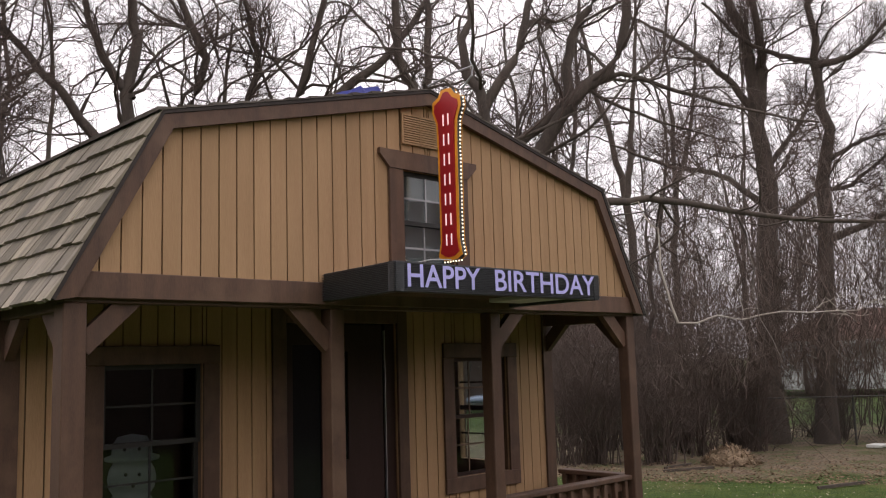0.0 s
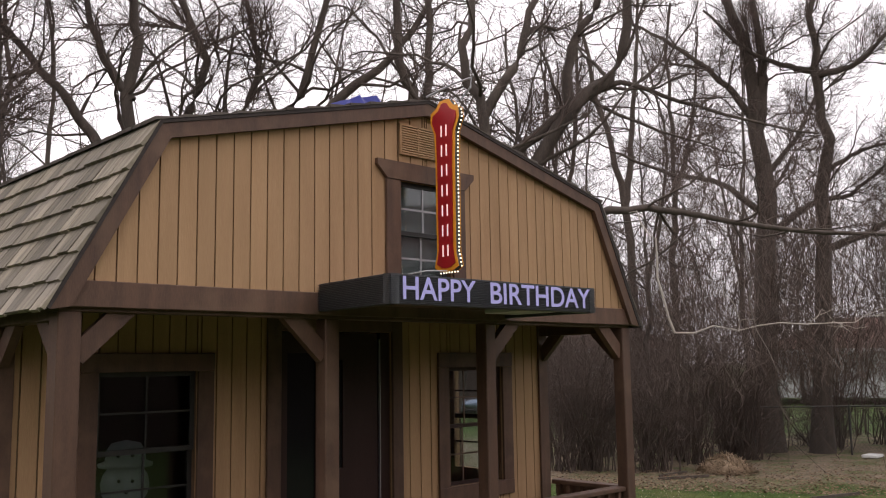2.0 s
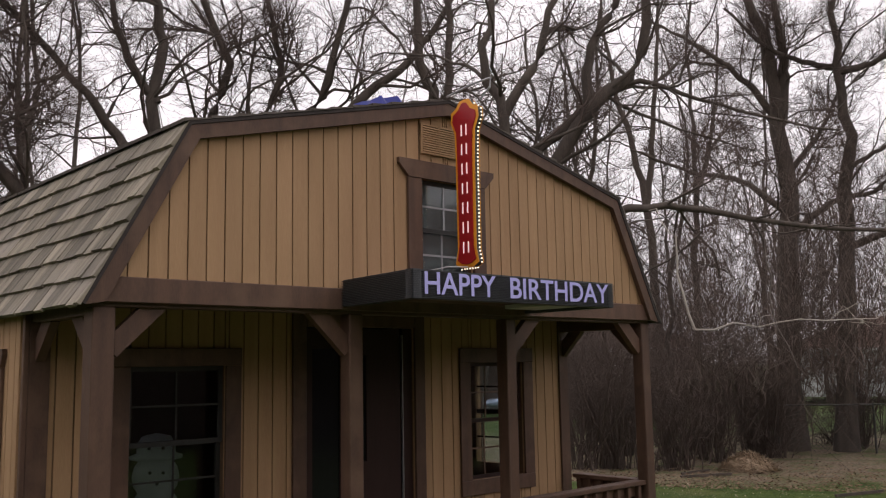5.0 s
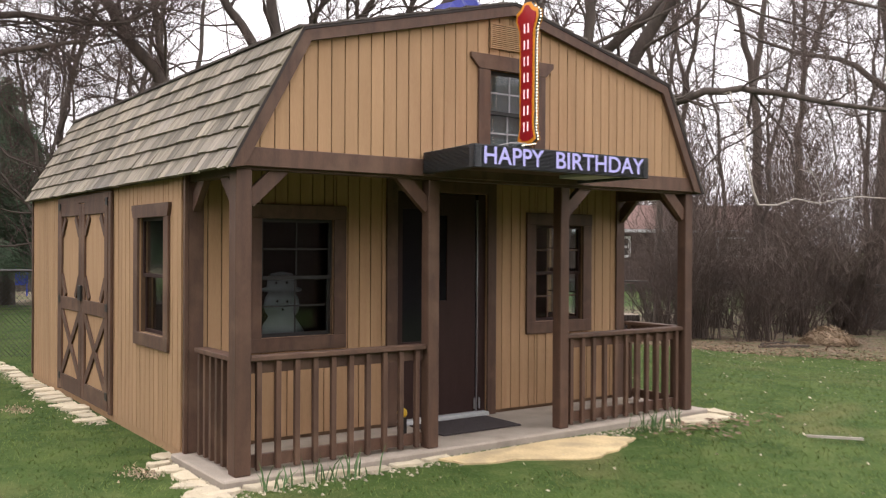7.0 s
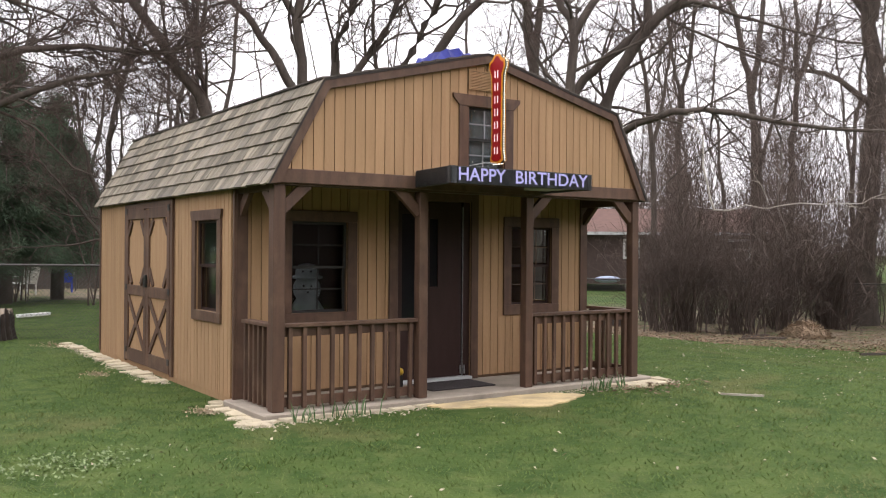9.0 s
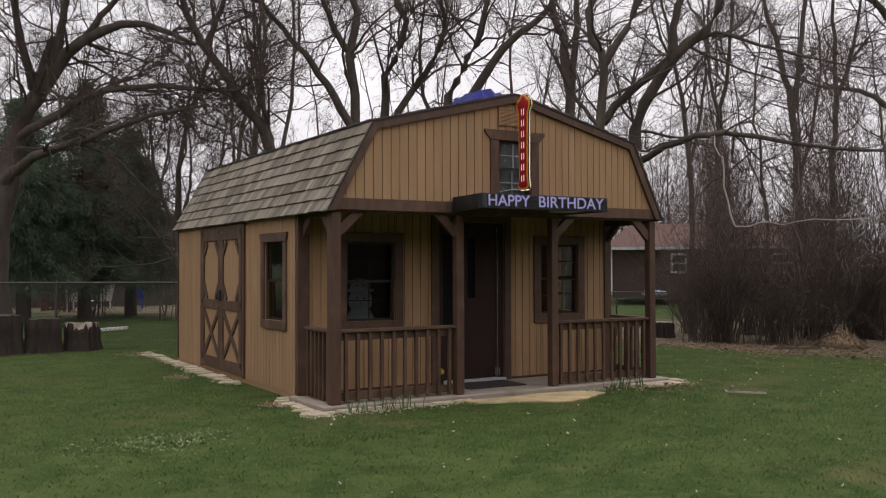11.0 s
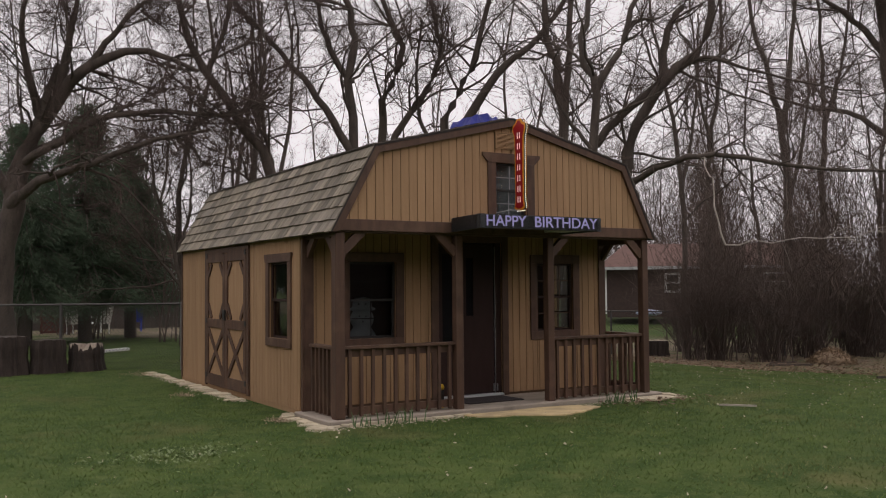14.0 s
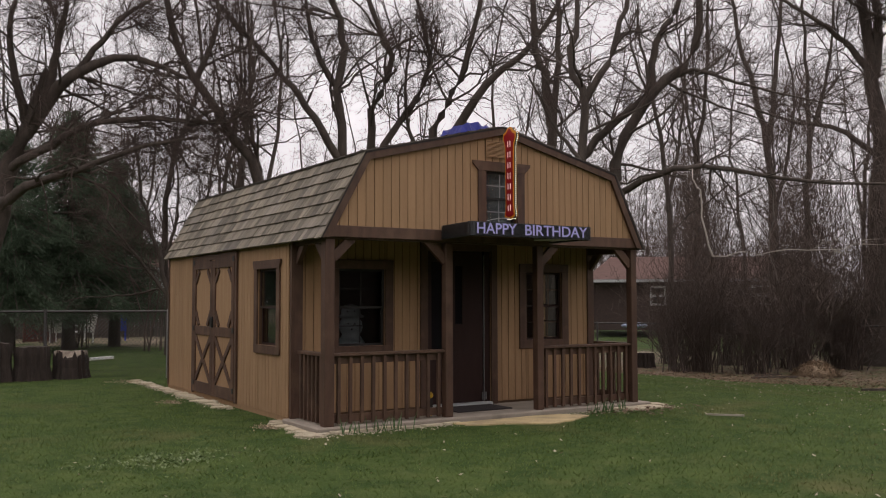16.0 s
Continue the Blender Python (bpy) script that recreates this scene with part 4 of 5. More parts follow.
def bare_tree(stems, seed, label, counts=(9, 7, 5, 4), deepest=3, at=(0, 0, 0), reach=1.0, lift=0.25, name="bare_tree", bark=None, twig=None, group="bare trees", floor_r=0.0028, slim=0.74, fine=3, longest=0.6, width=0.0022):
    """stems: (control points, radius at foot, radius at tip); the first one rises from the ground."""
    rng = np.random.default_rng(seed)
    bags = (([], []), ([], []), [])
    for pts, r0, r1 in stems:
        r0, r1 = r0 * slim, r1 * slim
        line = spline(pts, 16)
        size = np.linalg.norm(np.diff(line, axis=0), axis=1).sum()
        wob = rng.normal(size=line.shape) * 0.012 * size / 3
        wob[0] = 0
        line = line + wob
        radii = r0 + (r1 - r0) * np.linspace(0, 1, 16) ** 0.8
        if line[0][2] < 0.1:
            radii[0] *= 1.35
        tube(line, radii, SIDES[0], *bags[0])
        sprout(rng, line, radii, 0, deepest, counts, bags, reach, lift, floor_r)
    spurs(rng, bags[2], fine, bags[1], longest, width)
    t = thing(name, label, "tree", at, group)
    for (v, f), nm, mtl in ((bags[0], "trunk", bark or BARK), (bags[1], "crown", twig or TWIG)):
        raw(nm, v, f, mtl, t, smooth=True)
    return t


GREY = "tall bare grey-brown tree with forked crooked limbs"
bare_tree([([(7.05, 4.95, -0.1), (7.3, 4.75, 1.6), (8.0, 4.2, 3.4), (8.1, 4.1, 4.2), (8.6, 3.6, 5.4), (9.1, 3.1, 6.1), (9.25, 3.0, 7.2), (9.2, 3.1, 9.5)], 0.24, 0.07),
           ([(8.55, 3.65, 5.3), (8.62, 3.6, 6.3), (9.0, 3.3, 7.2), (9.3, 3.2, 9.2)], 0.12, 0.05),
           ([(7.3, 4.75, 1.5), (7.4, 4.6, 3.7), (7.9, 4.3, 4.6), (8.5, 3.7, 5.3)], 0.13, 0.1),
           ([(8.0, 4.2, 3.35), (8.2, 2.8, 3.72), (8.7, 2.1, 3.72), (9.4, 1.2, 3.45), (10.4, 0.0, 3.3)], 0.1, 0.03),
           ([(8.6, 3.6, 5.4), (9.1, 3.1, 5.75), (9.8, 2.3, 5.35), (10.9, 1.1, 4.9)], 0.075, 0.02)],
          11, "bare grey tree leaning beside the shed, one long level limb", (9, 7, 5, 4), 3, (7.05, 4.95, 0))
bare_tree([([(6.5, 4.9, -0.1), (6.8, 4.5, 2.6), (7.1, 4.1, 3.9), (7.2, 4.05, 5.2), (6.95, 4.2, 5.9), (7.05, 4.1, 6.6), (6.9, 4.2, 9.0)], 0.17, 0.05),
           ([(7.2, 4.05, 5.1), (7.55, 3.7, 6.0), (7.8, 3.5, 7.1), (8.0, 3.4, 9.0)], 0.11, 0.04),
           ([(7.1, 4.1, 4.0), (6.7, 4.4, 4.7), (6.3, 4.6, 5.6)], 0.06, 0.025)], 12, GREY, at=(6.5, 4.9, 0))
bare_tree([([(9.1, 7.3, -0.1), (9.0, 7.3, 3.5), (8.95, 7.35, 6.1), (8.7, 7.5, 7.2), (8.55, 7.6, 9.8)], 0.22, 0.08),
           ([(9.0, 7.3, 5.0), (9.15, 7.2, 7.0), (9.15, 7.2, 9.8)], 0.14, 0.06)], 13, GREY, at=(9.1, 7.3, 0))
bare_tree([([(6.6, 8.9, -0.1), (6.7, 8.9, 3.2), (6.8, 8.8, 5.2), (7.2, 8.6, 6.2), (7.5, 8.4, 7.3), (7.9, 8.2, 9.8)], 0.21, 0.06),
           ([(6.8, 8.8, 4.6), (7.8, 8.2, 6.3), (8.6, 7.6, 7.2), (9.4, 7.1, 8.6)], 0.17, 0.06),
           ([(6.7, 8.9, 4.2), (6.2, 9.1, 5.6), (6.3, 9.1, 7.6)], 0.09, 0.03)], 14, GREY, at=(6.6, 8.9, 0))
bare_tree([([(5.6, 9.7, -0.1), (5.5, 9.6, 3.0), (5.5, 9.6, 4.9), (5.6, 9.5, 5.9), (5.95, 9.4, 7.0), (5.4, 9.6, 8.4), (5.3, 9.6, 9.9)], 0.19, 0.06),
           ([(5.5, 9.6, 4.4), (5.9, 9.4, 5.1), (6.5, 9.0, 6.2), (6.7, 8.9, 7.1), (6.4, 9.1, 8.6)], 0.14, 0.05)], 15, GREY, (13, 8, 6), fine=4, at=(5.6, 9.7, 0))
bare_tree([([(4.6, 8.9, -0.1), (4.55, 8.9, 3.0), (4.45, 8.95, 6.0), (4.55, 9.0, 7.2), (4.1, 9.1, 8.2), (4.0, 9.2, 9.8)], 0.19, 0.06),
           ([(4.55, 8.9, 4.2), (3.8, 9.3, 5.6), (3.1, 9.6, 6.5), (1.9, 10.0, 7.9)], 0.14, 0.05),
           ([(4.45, 8.95, 5.9), (3.95, 9.2, 6.9), (3.7, 9.3, 8.4)], 0.12, 0.04)], 16, GREY, (13, 8, 6), fine=4, at=(4.6, 8.9, 0))
bare_tree([([(3.3, 8.5, -0.1), (3.0, 8.6, 2.4), (2.5, 8.7, 3.9), (2.1, 8.9, 4.6), (1.3, 9.1, 5.8), (0.9, 9.2, 6.7), (0.5, 9.3, 8.6)], 0.22, 0.07),
           ([(2.6, 8.7, 3.6), (2.35, 8.8, 5.2), (2.4, 8.9, 7.4)], 0.08, 0.03),
           ([(1.3, 9.1, 5.8), (1.7, 9.0, 7.0), (1.6, 9.0, 8.4)], 0.09, 0.03)], 17, "bare tree leaning out behind the shed roof", (13, 8, 6), fine=4, at=(3.3, 8.5, 0))
bare_tree([([(-2.25, 10.78, -0.1), (-2.24, 10.79, 2.15), (-2.07, 10.68, 3.49), (-1.74, 10.51, 4.5), (-1.4, 10.2, 5.1), (-1.1, 9.8, 5.6), (-0.5, 9.4, 6.0), (0.2, 9.1, 6.1), (1.0, 8.9, 5.8)], 0.3, 0.04),
           ([(-2.15, 10.6, 3.1), (-1.75, 9.9, 3.5), (-1.04, 9.2, 3.75), (-0.07, 8.73, 4.2), (1.13, 8.36, 4.52)], 0.13, 0.03),
           ([(-1.95, 10.6, 3.9), (-1.27, 9.8, 4.35), (-0.49, 9.3, 4.8), (0.83, 8.9, 4.91), (1.77, 8.62, 4.95), (2.6, 8.4, 5.5)], 0.1, 0.025),
           ([(-1.6, 10.4, 4.8), (-1.85, 10.2, 5.5), (-2.05, 10.0, 6.6), (-1.8, 9.8, 7.8)], 0.12, 0.03),
           ([(-1.35, 10.1, 5.2), (-1.2, 9.7, 6.4), (-1.0, 9.5, 7.8)], 0.12, 0.03),
           ([(-0.9, 9.65, 5.75), (-0.1, 9.2, 6.9), (0.8, 9.0, 7.6)], 0.08, 0.02),
           ([(-2.1, 10.7, 3.3), (-2.9, 10.5, 4.6), (-3.4, 10.3, 6.2)], 0.14, 0.04),
           ([(-1.55, 10.35, 4.85), (-1.28, 10.05, 5.85)], 0.2, 0.15)],
          18, "dark spreading bare tree with arching limbs beside log stumps", (15, 8, 6), fine=5, slim=0.95, lift=0.12, at=(-2.25, 10.78, 0))
bare_tree([([(21.6, 7.55, -0.85), (21.75, 7.4, 3.9), (21.6, 7.2, 6.2), (21.1, 7.1, 8.2), (20.7, 7.1, 9.5), (20.0, 7.2, 11.2), (19.6, 7.3, 13.0)], 0.46, 0.1),
           ([(21.15, 7.1, 8.0), (21.0, 6.8, 9.2), (20.7, 6.7, 10.3), (20.3, 6.8, 12.5)], 0.26, 0.08),
           ([(21.2, 7.1, 8.0), (20.5, 7.6, 9.1), (19.7, 8.4, 10.1), (18.7, 9.3, 10.9)], 0.16, 0.04),
           ([(21.65, 7.25, 5.6), (21.0, 8.2, 6.6), (20.2, 9.2, 6.9), (19.0, 10.4, 7.6)], 0.14, 0.04),
           ([(21.7, 7.3, 5.0), (22.3, 6.3, 5.9), (22.7, 5.4, 6.1), (23.2, 4.3, 7.0)], 0.15, 0.04),
           ([(21.5, 7.2, 6.6), (22.0, 6.4, 7.8), (22.4, 5.6, 9.6)], 0.12, 0.04)],
          22, "large gnarled bare tree with crooked spreading limbs", (12, 7, 5), fine=4, slim=0.78, longest=0.9, width=0.003, at=(21.6, 7.55, -0.7))
bare_tree([([(22.2, 6.4, -0.85), (22.2, 6.0, 5.1), (21.9, 5.7, 7.3), (21.4, 5.5, 9.3), (20.9, 5.4, 12.0)], 0.34, 0.08),
           ([(21.4, 5.5, 9.1), (21.8, 4.6, 9.3), (22.3, 3.7, 10.4)], 0.15, 0.04),
           ([(21.5, 5.5, 9.2), (21.1, 6.1, 9.4), (20.3, 6.9, 9.9), (19.5, 7.6, 11.0)], 0.13, 0.04),
           ([(22.2, 6.05, 4.6), (22.7, 5.1, 5.0), (23.3, 4.2, 5.6), (24.0, 3.0, 6.6)], 0.16, 0.04),
           ([(21.9, 5.8, 6.6), (22.6, 4.9, 7.2), (23.2, 4.0, 7.4)], 0.1, 0.03)],
          20, GREY, (12, 7, 5), fine=4, slim=0.78, longest=0.9, width=0.003, at=(22.2, 6.4, -0.7))
bare_tree([([(26.2, 14.6, -0.9), (26.1, 14.7, 3.0), (25.9, 14.75, 7.5), (25.5, 15.0, 9.5), (25.0, 15.3, 12.0), (24.7, 15.5, 15.0)], 0.29, 0.07),
           ([(25.9, 14.75, 7.4), (26.1, 14.6, 9.0), (26.4, 14.4, 12.5), (26.6, 14.3, 15.5)], 0.21, 0.06)],
          19, "tall bare tree forking high into two upright stems", (11, 7, 5), fine=4, longest=1.0, width=0.004, at=(26.2, 14.6, -0.7))
bare_tree([([(18.6, 11.9, -0.8), (18.65, 11.82, 3.5), (18.5, 11.6, 6.1), (18.3, 11.0, 8.7), (18.1, 10.6, 11.5)], 0.16, 0.05),
           ([(18.5, 11.6, 5.6), (18.2, 11.8, 8.0), (17.9, 11.9, 11.0)], 0.1, 0.03)], 21, "slim upright bare tree at the wood's edge", (10, 7, 5), fine=4, longest=0.9, width=0.003, at=(18.6, 11.9, -0.7))
bare_tree([([(24.8, 12.3, -0.8), (24.77, 12.1, 5.0), (24.56, 11.8, 7.6), (24.0, 11.5, 10.3), (23.8, 11.3, 13.5)], 0.19, 0.05),
           ([(24.6, 11.9, 7.0), (25.1, 11.4, 9.5), (25.3, 11.1, 13.0)], 0.12, 0.04)], 23, "slim upright bare tree at the wood's edge", (10, 7, 5), fine=4, longest=0.9, width=0.003, at=(24.8, 12.3, -0.7))
bare_tree([([(15.95, 10.35, -0.75), (15.8, 10.35, 4.3), (15.45, 10.3, 6.5), (15.0, 10.3, 7.9), (14.6, 10.3, 10.0)], 0.13, 0.04),
           ([(15.8, 10.35, 4.0), (16.2, 10.1, 6.5), (16.3, 10.0, 9.5)], 0.09, 0.03)], 25, "slim upright bare tree at the wood's edge", (10, 7, 5), fine=4, at=(15.95, 10.35, -0.7))

bare_tree([([(2.3, 14.0, -0.1), (2.2, 14.0, 1.2), (1.9, 14.1, 2.6), (1.5, 14.2, 4.0), (1.3, 14.2, 5.6)], 0.12, 0.03),
           ([(2.2, 14.0, 1.1), (2.7, 14.0, 2.5), (3.1, 13.9, 4.0), (3.3, 13.8, 5.5)], 0.09, 0.03),
           ([(2.0, 14.1, 2.2), (2.4, 14.1, 3.6), (2.3, 14.2, 5.4)], 0.07, 0.025),
           ([(2.2, 14.0, 1.4), (1.3, 14.2, 2.6), (0.5, 14.3, 3.6)], 0.06, 0.02)], 24, "small spreading bare tree beside the evergreens", (12, 8, 5), fine=4, at=(2.3, 14.0, 0))

# the bleached broken bough hanging from the level limb
def dead_bough():
    t = thing("dead_branch", "pale bleached dead branch caught in the tree", "branch", (7.97, 1.8, 2.1), kind="thing")
    rng = np.random.default_rng(77)
    bag = ([], [])
    line = spline([(8.35, 2.6, 3.7), (7.9, 1.9, 3.35), (7.95, 1.84, 2.8), (8.02, 1.74, 2.1)], 10)
    line[1:-1] += rng.normal(size=(8, 3)) * 0.035
    tube(line, np.linspace(0.007, 0.017, 10), 6, *bag)
    low = spline([(8.02, 1.74, 2.1), (8.55, 1.05, 2.15), (9.25, 0.25, 2.2), (9.65, -0.25, 2.35)], 12)
    low[1:] += rng.normal(size=(11, 3)) * 0.035
    tube(low, np.linspace(0.012, 0.003, 12), 5, *bag)
    sprout(rng, low, np.linspace(0.012, 0.003, 12), 1, 3, (0, 8, 3), (bag, bag), 0.6)
    raw("bough", *bag, PALE_TWIG, t, smooth=True)


dead_bough()


def drooping_branch():
    """A slim dead branch bowed from a shrub down to the leaf litter."""
    t = thing("dead_branch", "slim grey-brown dead branch bowed down onto leaf litter", "branch", (16.9, 5.4, -0.6), kind="thing")
    rng = np.random.default_rng(78)
    bag = ([], [])
    line = spline([(15.95, 7.25, 1.7), (16.21, 6.68, 1.14), (16.58, 6.01, 0.51), (16.87, 5.41, 0.11), (17.17, 4.81, 0.0), (17.6, 4.2, -0.66)], 18)
    line[1:-1] += rng.normal(size=(16, 3)) * 0.02
    tube(line, np.linspace(0.009, 0.003, 18), 5, *bag)
    sprout(rng, line, np.linspace(0.009, 0.003, 18), 1, 2, (0, 7), (bag, bag), 0.5)
    raw("bough", *bag, BARK, t, smooth=True)


drooping_branch()


# farther trees: a few forms, repeated
def far_trees():
    forms = []
    for k in range(4):
        rng = np.random.default_rng(40 + k)
        h = rng.uniform(11, 14)
        j = rng.normal(size=8) * 0.35
        stems = [([(0, 0, -0.2), (j[0] * 0.5, j[1] * 0.5, h * 0.3), (j[2], j[3], h * 0.6), (j[4] * 2, j[5] * 2, h)], 0.17, 0.03),
                 ([(j[0] * 0.5, j[1] * 0.5, h * 0.28), (j[6] + 0.7, j[7], h * 0.5), (j[6] + 1.4, j[7] * 2, h * 0.85)], 0.1, 0.02)]
        forms.append(bare_tree(stems, 60 + k, "distant slim bare tree in the wood behind", (9, 5, 3), 3, (0, 0, 0), 0.7, group="distant bare trees", floor_r=0.0045, slim=0.6, fine=4, longest=1.2, width=0.0034))
    rng = random.Random(8)
    spots = []
    for i in range(26):
        bearing = radians(28 + 66 * (i + rng.uniform(0, 1)) / 26)
        d = rng.uniform(27, 52)
        if not 43.5 < math.degrees(bearing) < 51:
            spots.append((-4.2 + d * math.cos(bearing), -9.1 + d * math.sin(bearing)))
    spots += [(-4.2 + d * math.cos(radians(a)), -9.1 + d * math.sin(radians(a))) for a, d in ((44.3, 60), (45.6, 66), (47.0, 58), (48.2, 70), (49.6, 62), (46.3, 76))]
    spots += [(3.9, 13.6), (2.6, 15.5), (5.2, 15.0)]
    for i, (x, y) in enumerate(spots):
        m = pose(x, y, 0, 0, 0, rng.uniform(0, 360))
        if i < 4:
            forms[i].matrix_basis = m
        else:
            copy_thing(forms[i % 4], m)


far_trees()


def shrub(seed, height, count, fan):
    """A thicket of thin stems from one root, with a haze of twigs."""
    rng = np.random.default_rng(seed)
    bags = (([], []), ([], []))
    for _ in range(count):
        a = rng.uniform(0, 6.283)
        d = np.array([math.cos(a) * fan * rng.uniform(0.1, 1), math.sin(a) * fan * rng.uniform(0.1, 1), 1.0])
        d /= np.linalg.norm(d)
        n, long = 8, height * rng.uniform(0.45, 1.1)
        line = [np.array([rng.normal() * 0.2, rng.normal() * 0.2, -0.1])]
        for _k in range(n - 1):
            d = d + rng.normal(size=3) * 0.13
            d /= np.linalg.norm(d)
            line.append(line[-1] + d * long / (n - 1))
        r = rng.uniform(0.008, 0.026)
        rr = np.linspace(r, 0.004, n)
        tube(line, rr, 5, *bags[0])
        sprout(rng, np.array(line), rr, 2, 4, (0, 0, 7, 5), bags, 0.9, 0.3, 0.003, 0.25)
    t = thing("shrub", "leafless brown thicket shrub at the wood's edge", "shrub", (0, 0, 0), "bare shrubs")
    raw("stem", *bags[0], BRUSH, t, smooth=True)
    raw("crown", *bags[1], BRUSH, t)
    return t


def shrubs():
    forms = [shrub(80, 2.6, 20, 0.55), shrub(81, 3.5, 34, 0.28), shrub(82, 1.9, 22, 0.7), shrub(83, 4.3, 32, 0.33), shrub(84, 7.5, 9, 0.24)]
    rng = random.Random(21)
    spots = [(14.75, 8.98, 1), (15.25, 8.6, 3), (15.35, 8.5, 1), (15.9, 7.34, 1), (16.05, 7.5, 0), (19.6, 7.45, 3), (19.75, 7.6, 1),
             (18.3, 8.4, 0), (20.5, 9.5, 1), (22.6, 8.0, 0), (21.0, 11.0, 3), (23.5, 6.5, 0), (24.0, 9.5, 1), (18.2, 10.2, 3), (17.0, 11.5, 1), (24.5, 4.6, 1), (25.5, 6.0, 0), (26.0, 3.4, 2), (24.0, 7.6, 2)]
    for _ in range(9):
        d, bearing = rng.uniform(27, 38), radians(rng.uniform(15, 42.5))
        spots.append((-4.2 + d * math.cos(bearing), -9.1 + d * math.sin(bearing), rng.randrange(4)))
    for _ in range(7):
        d, bearing = rng.uniform(26, 34), radians(rng.uniform(53, 72))
        spots.append((-4.2 + d * math.cos(bearing), -9.1 + d * math.sin(bearing), rng.randrange(4)))
    for _ in range(16):
        d, bearing = rng.uniform(28, 37), radians(rng.uniform(13, 42.5))
        spots.append((-4.2 + d * math.cos(bearing), -9.1 + d * math.sin(bearing), 4))
    for _ in range(5):
        d, bearing = rng.uniform(24, 33), radians(rng.uniform(62, 82))
        spots.append((-4.2 + d * math.cos(bearing), -9.1 + d * math.sin(bearing), 4))
    used = set()
    for x, y, k in spots:
        m = pose(x, y, lie(x, y) + 0.01, 0, 0, rng.uniform(0, 360))
        if k in used:
            copy_thing(forms[k], m)
        else:
            forms[k].matrix_basis = m
            used.add(k)


shrubs()


def brush():
    """The tangle of undergrowth far behind, too fine to pick apart."""
    rng = np.random.default_rng(35)
    n = 175000
    pick = rng.random(n)
    bearing = np.radians(np.where(pick < 0.62, rng.uniform(10, 43.2, n), np.where(pick < 0.8, rng.uniform(42, 52, n), rng.uniform(51, 97, n))))
    beyond = (pick >= 0.62) & (pick < 0.8)
    d = np.where(beyond, rng.uniform(58, 76, n), np.where(bearing > 0.88, rng.uniform(40, 52, n), rng.uniform(24, 46, n)))
    clump = np.sin(bearing * 61) + np.sin(bearing * 23 + d * 0.5) + np.sin(d * 1.3 + bearing * 40)
    thick = rng.random(n) < np.clip(0.38 + 0.5 * clump, 0.04, 1)
    thick |= beyond
    bearing, d, clump, beyond, n = bearing[thick], d[thick], clump[thick], beyond[thick], int(thick.sum())
    px = -4.2 + d * np.cos(bearing)
    top = np.clip(3.6 + 1.2 * clump + np.clip((0.72 - bearing) * 5, 0, 2) + rng.normal(0, 0.7, n), 0.6, 7.5) * np.where(beyond, 2.3, 1)
    z = (top + 0.8) * rng.random(n) ** 0.7 - 0.1
    z = np.where((bearing < 0.88) & (z < 1.5) & (rng.random(n) < 0.9), z + rng.uniform(1.5, 3.5, n), z)
    z = z - 0.58 * np.clip((px - 5.5) / 10, 0, 1)
    base = np.stack([px, -9.1 + d * np.sin(bearing), z], 1)
    way = rng.normal(size=(n, 3)) * np.array([0.45, 0.45, 0.35]) + np.array([0, 0, 0.75])
    way /= np.linalg.norm(way, axis=1, keepdims=True)
    long = rng.uniform(0.25, 1.1, n)[:, None]
    side = np.cross(way, rng.normal(size=(n, 3)))
    side /= np.linalg.norm(side, axis=1, keepdims=True)
    w = (rng.uniform(0.005, 0.011, n) * np.where(beyond, 1.7, 1))[:, None]
    quad = np.stack([base - side * w, base + side * w, base + way * long + side * w * 0.3, base + way * long - side * w * 0.3], 1)
    g = raw("undergrowth", quad.reshape(-1, 3).tolist(), np.arange(4 * n).reshape(-1, 4).tolist(), BRUSH)
    tagged(g, "dense leafless brown undergrowth in the wood behind", "undergrowth", kind="stuff")


brush()


